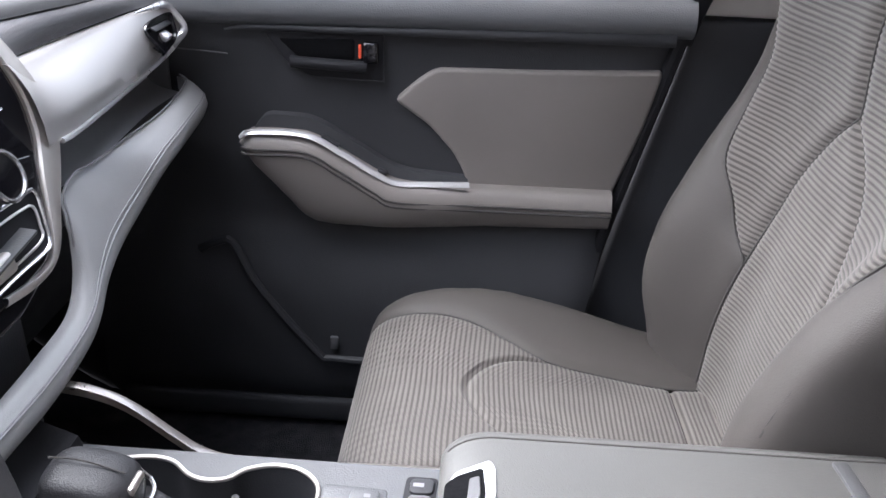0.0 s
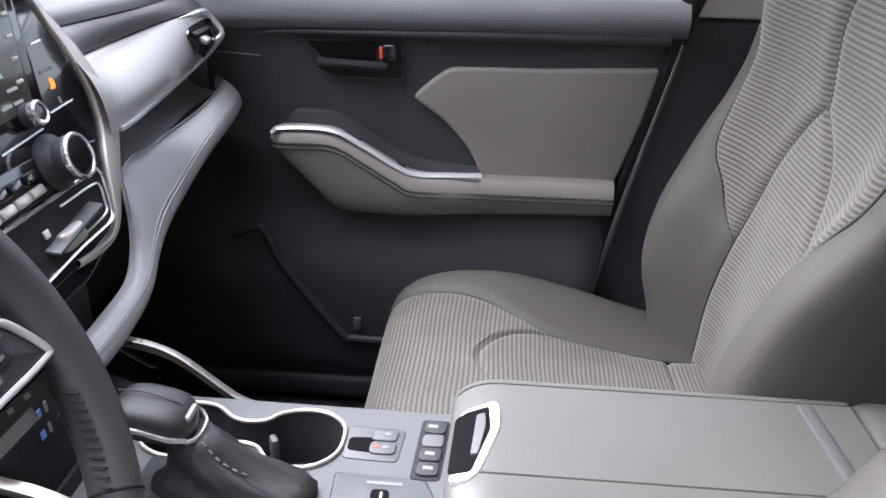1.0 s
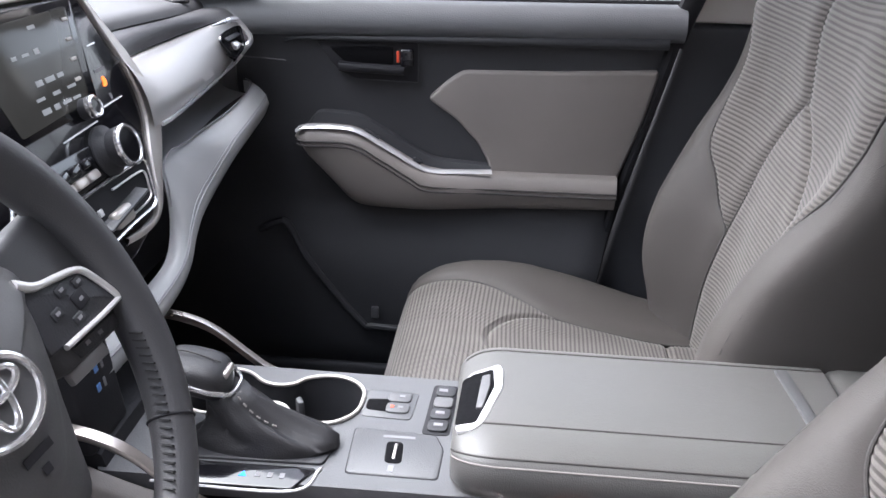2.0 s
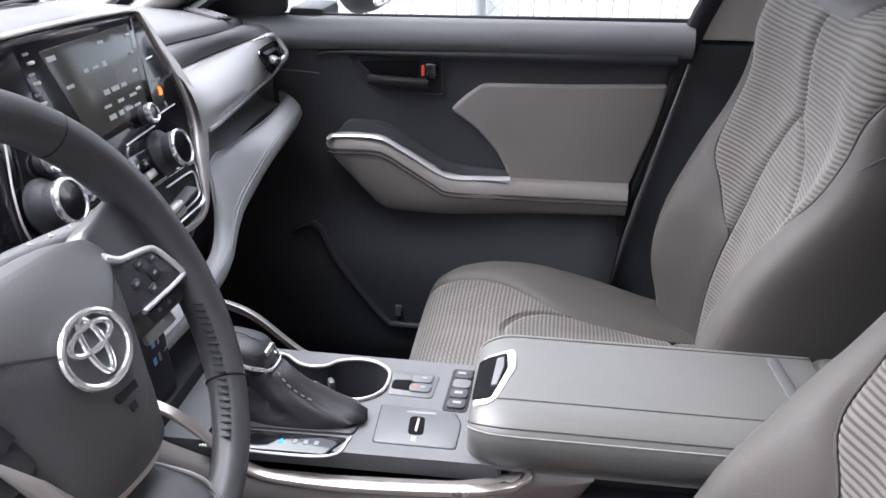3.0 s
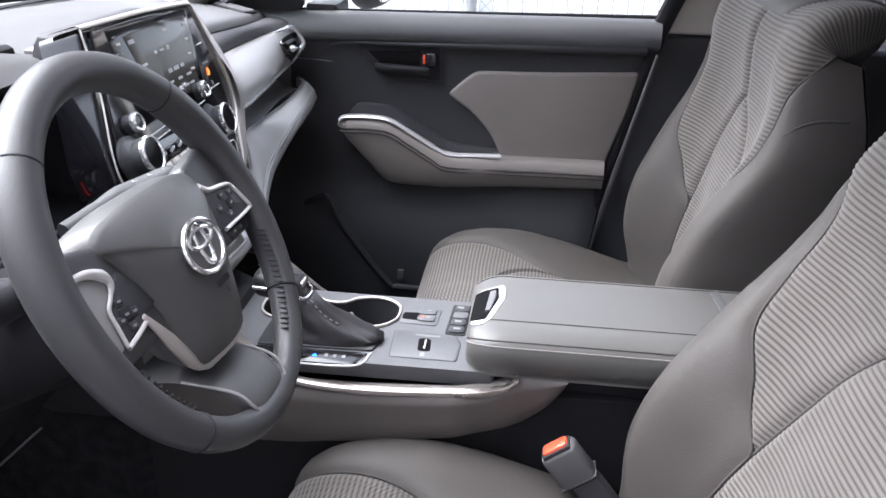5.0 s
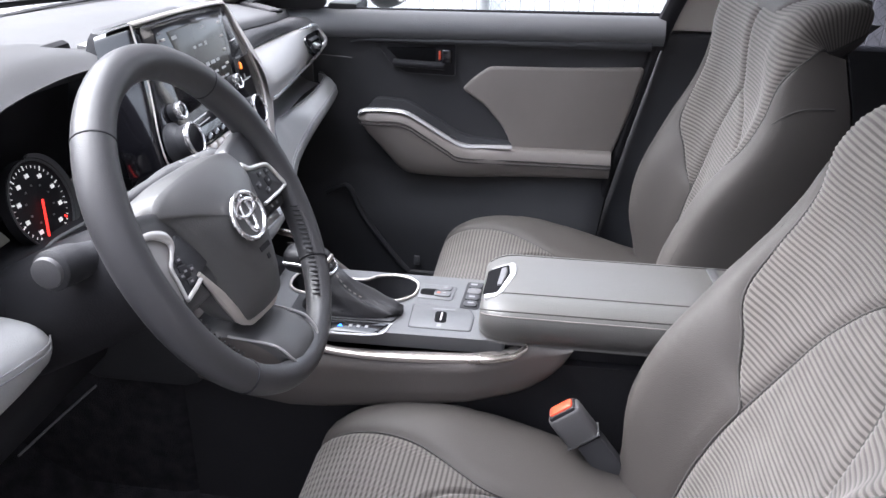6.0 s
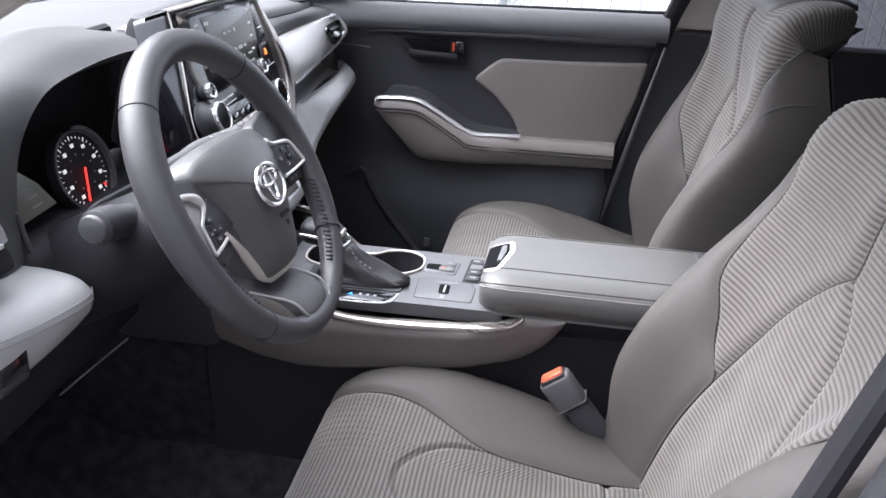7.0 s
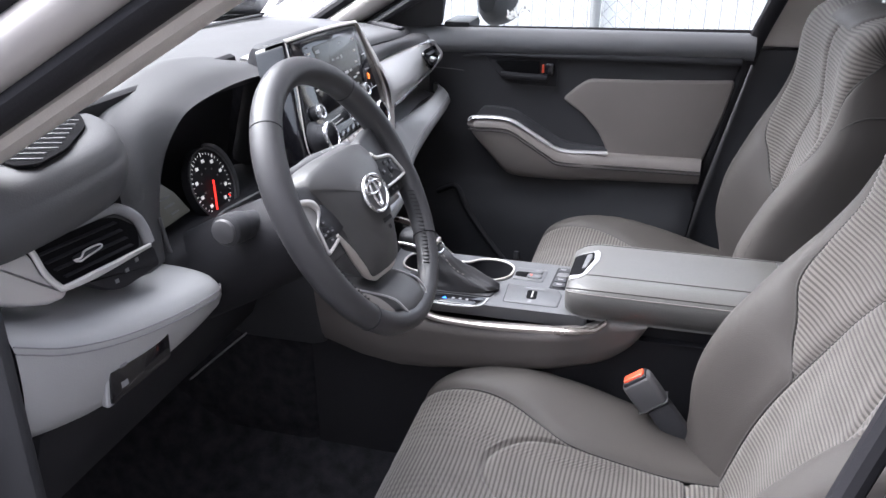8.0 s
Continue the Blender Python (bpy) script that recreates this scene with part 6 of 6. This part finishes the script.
# spokes, thumb switches, silver trims
for sg in (-1, 1):
    fl = (lambda pts: [(sg * x, y) for x, y in (pts if sg > 0 else pts[::-1])])
    spoke = part_bm("spoke", prism(round_outline(fl([(0.070, 0.044), (0.120, 0.054), (0.158, 0.060), (0.168, 0.010), (0.160, -0.042), (0.140, -0.046), (0.065, -0.046)]), 0.014), Matrix.Translation((0, 0, -0.016)), 0.020, 0.006, 3), M_WHEEL, wheel, "leather-covered spoke")
    spoke.matrix_basis = pose(0.002, -0.009, -0.006, 0, 0, -3) if sg < 0 else pose(0.010, 0.008, -0.006, 0, 0, -3)
    # the two sides differ a little in how the pad is set into the leather
    if sg < 0:
        ring = [(0.150, 0.037), (0.130, 0.034), (0.115, 0.027), (0.110, 0.017), (0.120, 0.007), (0.129, 0.000), (0.131, -0.015), (0.133, -0.031)]
        tail = [(0.133, -0.032), (0.114, -0.029), (0.095, -0.025)]
        pad = [(0.094, 0.022), (0.107, 0.014), (0.121, 0.005), (0.128, -0.002), (0.132, -0.029), (0.095, -0.023), (0.070, -0.018), (0.080, 0.004)]
        keys = [(0.114, -0.010), (0.114, 0.002), (0.122, -0.012), (0.113, -0.021), (0.103, -0.012)]
        lower = [(0.129, -0.036), (0.095, -0.030), (0.088, -0.040), (0.116, -0.047)]
        up_, weight = 0.0065, np.r_[np.linspace(0.7, 1.5, 18), np.linspace(1.5, 0.6, 10), np.full(22, 0.6)]
        part_bm("trim_plate", prism(round_outline(fl([(0.158, 0.037), (0.128, 0.034), (0.112, 0.026), (0.106, 0.015), (0.120, 0.006), (0.128, 0.001), (0.133, -0.031), (0.158, -0.034)]), 0.004), Matrix.Translation((0, 0, -0.006)), 0.011, 0.002, 3), M_SPOKE, spoke, "satin grey plate")
    else:
        ring = [(0.067, 0.0225), (0.0815, 0.0150), (0.1015, 0.0118), (0.1187, 0.0092), (0.1290, 0.0045), (0.1388, -0.0108), (0.1450, -0.0235), (0.1462, -0.0262)]
        tail = [(0.1462, -0.0262), (0.1206, -0.0277), (0.0736, -0.0282)]
        pad = [(0.070, 0.018), (0.1015, 0.0105), (0.1185, 0.0080), (0.1280, 0.0030), (0.1445, -0.0255), (0.1206, -0.0268), (0.060, -0.0272), (0.062, 0.005)]
        keys = [(0.1106, -0.0092), (0.0990, 0.0032), (0.1181, 0.0012), (0.0991, -0.0188), (0.0840, -0.0077)]
        lower = [(0.084, -0.0310), (0.1440, -0.0305), (0.1265, -0.0435), (0.0894, -0.0435)]
        up_, weight = 0.0125, np.r_[np.linspace(1.3, 0.8, 12), np.full(38, 0.8)]
    v, f = tube(curve([(sg * x, y, up_ + 0.0005) for x, y in ring], 50), weight, 10, flat=(0.0034, 0.0030), up=(0, 0, 1))
    part("silver_trim", v, f, M_SILVER, spoke, "satin silver trim")
    v, f = tube(curve([(sg * x, y, up_ + 0.0005) for x, y in tail], 12), 1.0, 8, flat=(0.0022, 0.0022), up=(0, 0, 1))
    part("silver_trim", v, f, M_SILVER, spoke, "satin silver trim")
    sw = part_bm("switch_pad", prism(round_outline(fl(pad), 0.003), Matrix.Translation((0, 0, -0.004)), up_ + 0.004, 0.0015), M_DARK, spoke, "black thumb switch pad")
    for q, (x, y) in enumerate(keys):
        big = q == 0
        part_bm("key", rbox(0.015 if big else 0.011, 0.012 if big else 0.007, 0.0024, pose(sg * x, y, up_ + 0.0002, 0, 0, sg * 8), 0.0015), M_RUBBER if big else M_DARK, sw)
        part_bm("print_bar", rbox(0.0045, 0.0022, 0.0006, pose(sg * x, y, up_ + 0.0016, 0, 0, sg * 8), 0), M_DIM, sw, smooth=False)
    low_keys = part_bm("lower_key", prism(round_outline(fl(lower), 0.003), Matrix.Translation((0, 0, -0.010)), 0.012 + 0.6 * (up_ - 0.0065), 0.003), M_DARK, spoke)
    for q in range(2):
        part_bm("print_bar", rbox(0.005, 0.003, 0.0006, pose(sg * (0.101 + 0.016 * q), -0.037 - 0.0006 * q, 0.0022 + 0.6 * (up_ - 0.0065)), 0), M_DIM, low_keys, smooth=False)
    if sg > 0:
        part_bm("ridged_strip", rbox(0.046, 0.0095, 0.006, pose(0.100, -0.0505, -0.004, 0, 0, 0), 0.002), M_SPOKE, spoke, "grey ridged strip")
# lower spoke: a curved tongue that dives from the rim to the column behind the hub
rows = []
for y, z, w in curve([(-0.167, 0.007, 0.026), (-0.163, 0.010, 0.034), (-0.152, 0.009, 0.039), (-0.134, 0.000, 0.040), (-0.116, -0.020, 0.041), (-0.100, -0.050, 0.043), (-0.090, -0.078, 0.044)], 36):
    top = [(w * u, y, z - 0.004 * abs(u)**6) for u in np.linspace(-1, 1, 13)]
    rows.append(top + [(x * 0.98, y + 0.004, zz - 0.012) for x, _, zz in top[::-1]])
low = rows_part("lower_spoke", rows, M_HUB, wheel, "dark grey tongue of the lower spoke", closed=True, sharp=50)
half = [(0.0425, -0.105, -0.040), (0.0405, -0.134, 0.000), (0.0395, -0.152, 0.009), (0.0345, -0.1635, 0.010), (0.024, -0.167, 0.008)]
v, f = tube(curve([(-x, y, z) for x, y, z in half] + half[::-1], 80), 0.0016, 6)
part("bright_edge", v, f, M_SPOKE, low)
# silver fork round the foot of the hub
fork = curve([(-0.092, -0.024, 0.002), (-0.083, -0.040, 0.000), (-0.068, -0.064, -0.005), (-0.053, -0.088, -0.010), (-0.043, -0.098, -0.012), (-0.025, -0.104, -0.013), (0.025, -0.104, -0.013), (0.043, -0.098, -0.012), (0.052, -0.088, -0.012), (0.058, -0.076, -0.014)], 80)
v, f = tube(fork, np.r_[np.linspace(0.35, 1.0, 16), np.full(12, 1.0), np.linspace(1.0, 0.45, 8), np.full(8, 0.45), np.linspace(0.45, 0.8, 16), np.linspace(0.8, 0.4, 20)], 10, flat=(0.0075, 0.0050), up=(0, 0, 1))
part("silver_trim", v, f, M_EDGE, low, "satin silver trim")

# the hub, its spokes and its badge sit a little below the rim's centre and turned with it
for ob in wheel.children:
    kind = ob.name.split(".")[0]
    if kind == "lower_spoke":
        ob.matrix_basis = pose(-0.004, -0.005, 0, 0, 0, -3)
    elif kind in ("hub", "print_bar"):
        ob.matrix_basis = pose(-0.002, -0.0065, -0.0064, 1.4, 0, -3) @ Matrix.Diagonal((0.82, 1.09, 1, 1))
    elif kind == "badge":
        ob.matrix_basis = pose(-0.010, -0.0095, -0.0064, 1.4, 0, -3)

# column and stalks
col = thing("steering_column", "black steering column shroud with control stalks", "steering column")
CF = WM.copy()
rings = []
for d, a, b in ((-0.05, 0.040, 0.040), (-0.07, 0.054, 0.052), (-0.12, 0.058, 0.060), (-0.20, 0.060, 0.065), (-0.30, 0.060, 0.065)):
    th = np.linspace(0, 2 * math.pi, 32, endpoint=False)
    rings.append(np.array([CF @ Vector((a * math.cos(q), b * math.sin(q) - 0.015, d)) for q in th]))
v, f = loft(rings)
part("shroud", v, f, M_RUBBER, col)
for name_, pts, rads in (("right", [(-0.400, 0.19, 1.106), (-0.380, 0.240, 1.117), (-0.362, 0.272, 1.122), (-0.326, 0.305, 1.134)], (0.0115, 0.0155)),
                         ("left", [(-0.395, 0.110, 1.080), (-0.400, 0.090, 1.085), (-0.404, 0.07, 1.089), (-0.406, 0.048, 1.092)], (0.019, 0.021))):
    v, f = tube(curve(pts, 26), np.r_[np.full(8, rads[0]), np.linspace(rads[0], rads[1], 6), np.full(10, rads[1]), rads[1] * 0.88, rads[1] * 0.55], 18)
    s_ = part("stalk", v, f, M_DARK, col, "black control stalk")
    if name_ == "left":
        part_bm("end_cap", lathe([(0.001, 0.006), (0.010, 0.0055), (0.0155, 0.003), (0.0165, -0.002)], axes(Vector(pts[-1]) + Vector((0, -0.0005, 0)), (1, 0, 0), (0, 0, 1)), 24), M_FACE, s_, "grey end cap")
    if name_ == "right":
        for q in range(3):
            part_bm("print_bar", rbox(0.006, 0.007, 0.0010, pose(-0.362 + 0.012 * q, 0.270 + 0.012 * q, 1.1365 + 0.004 * q, 0, 0, 40), 0), M_DIM, s_, smooth=False)

# ---- belt buckle ----
buckle = thing("belt_buckle", "black seat belt buckle with a red button, beside the seat", "seat belt buckle")
bm_ = pose(0.1345, 0.345, 0.758, 0, -128, 0)
shell = part_bm("housing", rbox(0.060, 0.030, 0.050, bm_, 0.008, 3), M_FACE, buckle)
part_bm("lip", rbox(0.010, 0.026, 0.042, bm_ @ pose(0.0272, 0, 0), 0.004), M_RUBBER, shell)
part_bm("stem", rbox(0.12, 0.024, 0.040, bm_ @ pose(-0.090, 0, -0.004), 0.006), M_DARK, buckle)
part_bm("release_button", rbox(0.010, 0.020, 0.036, bm_ @ pose(0.0305, 0, 0), 0.004), M_RED, buckle, "red release button")
part_bm("bright_line", rbox(0.002, 0.031, 0.052, bm_ @ pose(-0.024, 0, 0), 0.0008), M_CONSOLE, shell)

# ---- outside ----
ground = setting("ground", "wet grey asphalt lot", "ground")
M_ASPHALT = material("asphalt", (0.06, 0.06, 0.062), 0.6, grain=0.6, grain_size=120, mottle=0.25, mottle_size=1.5, bump_dist=0.004)
part("asphalt", [(x, y, 0) for x in np.linspace(-600, 600, 13) for y in np.linspace(-600, 600, 13)], sheet_faces(13, 13), M_ASPHALT, ground, smooth=False)
M_SLAT = material("white_fence_slat", (0.90, 0.895, 0.88), 0.6, mottle=0.05, mottle_size=3)
M_WIRE = material("fence_wire", (0.42, 0.42, 0.42), 0.4, metal=0.5, mottle=0.1)
fence = thing("fence", "chain link fence with white privacy slats", "fence")
FY = 4.3
part_bm("top_rail", rbox(14, 0.05, 0.05, pose(0, FY, 1.92), 0.02), M_WIRE, fence)
rng = np.random.default_rng(8)
slat = None
for k in range(150):
    x = -6 + k * 0.085
    z = 0.95 + rng.normal(0, 0.004)
    if slat is None:
        slat = part_bm("slat", rbox(0.077, 0.010, 1.85, pose(0, 0, 0), 0.003, 1), M_SLAT, fence)
        slat.matrix_basis = pose(x, FY, z)
    else:
        s2 = new("slat", slat.data)
        s2.parent = fence
        s2.matrix_basis = pose(x, FY + rng.normal(0, 0.003), z, rng.normal(0, 0.3), 0, rng.normal(0, 3))
for k in range(6):
    part_bm("post", lathe([(0.03, 0), (0.03, 2.0), (0.001, 2.01)], pose(-5.3 + k * 2.5, FY - 0.05, 0), 14), M_WIRE, fence)
wv, wf = [], []
for k in range(-30, 160):
    for sgn in (-1, 1):
        x0 = -6 + k * 0.085
        a, b = np.array((x0, FY - 0.015 - 0.002 * sgn, 0.05)), np.array((x0 + sgn * 1.85, FY - 0.015 - 0.002 * sgn, 1.9))
        v, f = tube([a, b], 0.0016, 4)
        o = len(wv)
        wv += list(v)
        wf += [tuple(i + o for i in q) for q in f]
tagged(part("wire_mesh", wv, wf, M_WIRE, fence, smooth=False), kind="stuff")

mirror = thing("side_mirror", "wet dark door mirror outside the passenger window", "door mirror")
rings = []
for y, k in ((1.33, 0.45), (1.36, 0.75), (1.40, 0.95), (1.47, 1.0), (1.55, 0.96), (1.59, 0.75), (1.61, 0.35)):
    th = np.linspace(0, 2 * math.pi, 36, endpoint=False)
    c, sn = np.cos(th), np.sin(th)
    rings.append(np.c_[-0.345 + 0.10 * (y - 1.33) + 0.048 * k * c, np.full(36, y), 1.248 + 0.085 * k * np.sign(sn) * np.abs(sn)**0.7])
v, f = loft(rings)
part("housing", v, f, M_DARK, mirror)
M_MIRROR = material("mirror_glass", (0.9, 0.88, 0.84), 0.03, metal=1.0, mottle=0.02)
mm = axes((-0.286, 1.475, 1.252), (0.20, 1, 0), (0, 0, 1))
glass = part_bm("mirror_glass", prism(round_outline([(-0.095, -0.070), (0.09, -0.060), (0.115, 0.03), (0.10, 0.065), (-0.085, 0.070)], 0.03), mm, 0.004, 0.001), M_MIRROR, mirror, "mirror glass with rain drops")
rng = np.random.default_rng(12)
drop = None
for k in range(70):
    x, y, q = rng.uniform(-0.09, 0.10), rng.uniform(-0.062, 0.062), rng.uniform(0.5, 1.5)
    m = mm @ pose(x, y, 0.004) @ Matrix.Scale(q, 4)
    if drop is None:
        drop = part_bm("rain_drop", lathe([(0.0026, 0), (0.0022, 0.0009), (0.0010, 0.0015)], Matrix(), 8), M_PIANO, glass)
        drop.matrix_basis = m
    else:
        d2 = new("rain_drop", drop.data)
        d2.parent = glass
        d2.matrix_basis = m
part_bm("arm", rbox(0.07, 0.12, 0.03, pose(-0.40, 1.29, 1.185), 0.01), M_DARK, mirror)

# unseen walls, added to hold back light from the driver's side
sideblock = setting("wall_block_side", "unseen plain grey wall added beside the car to block light", "wall")
backblock = setting("wall_block_back", "unseen plain grey wall added across the lot to block low sky light", "wall")
M_WALL = material("blocker_grey", (0.19, 0.185, 0.18), 0.9, spec=0.2, grain=0.5, grain_size=40, mottle=0.2, mottle_size=1.0, bump_dist=0.004)
part_bm("wall_face", rbox(16, 0.3, 2.4, pose(1.0, -2.6, 1.2), 0.02), M_WALL, backblock)
part_bm("wall_face", rbox(9.0, 0.3, 3.0, pose(4.60, -1.60, 1.5), 0.02), M_WALL, sideblock)
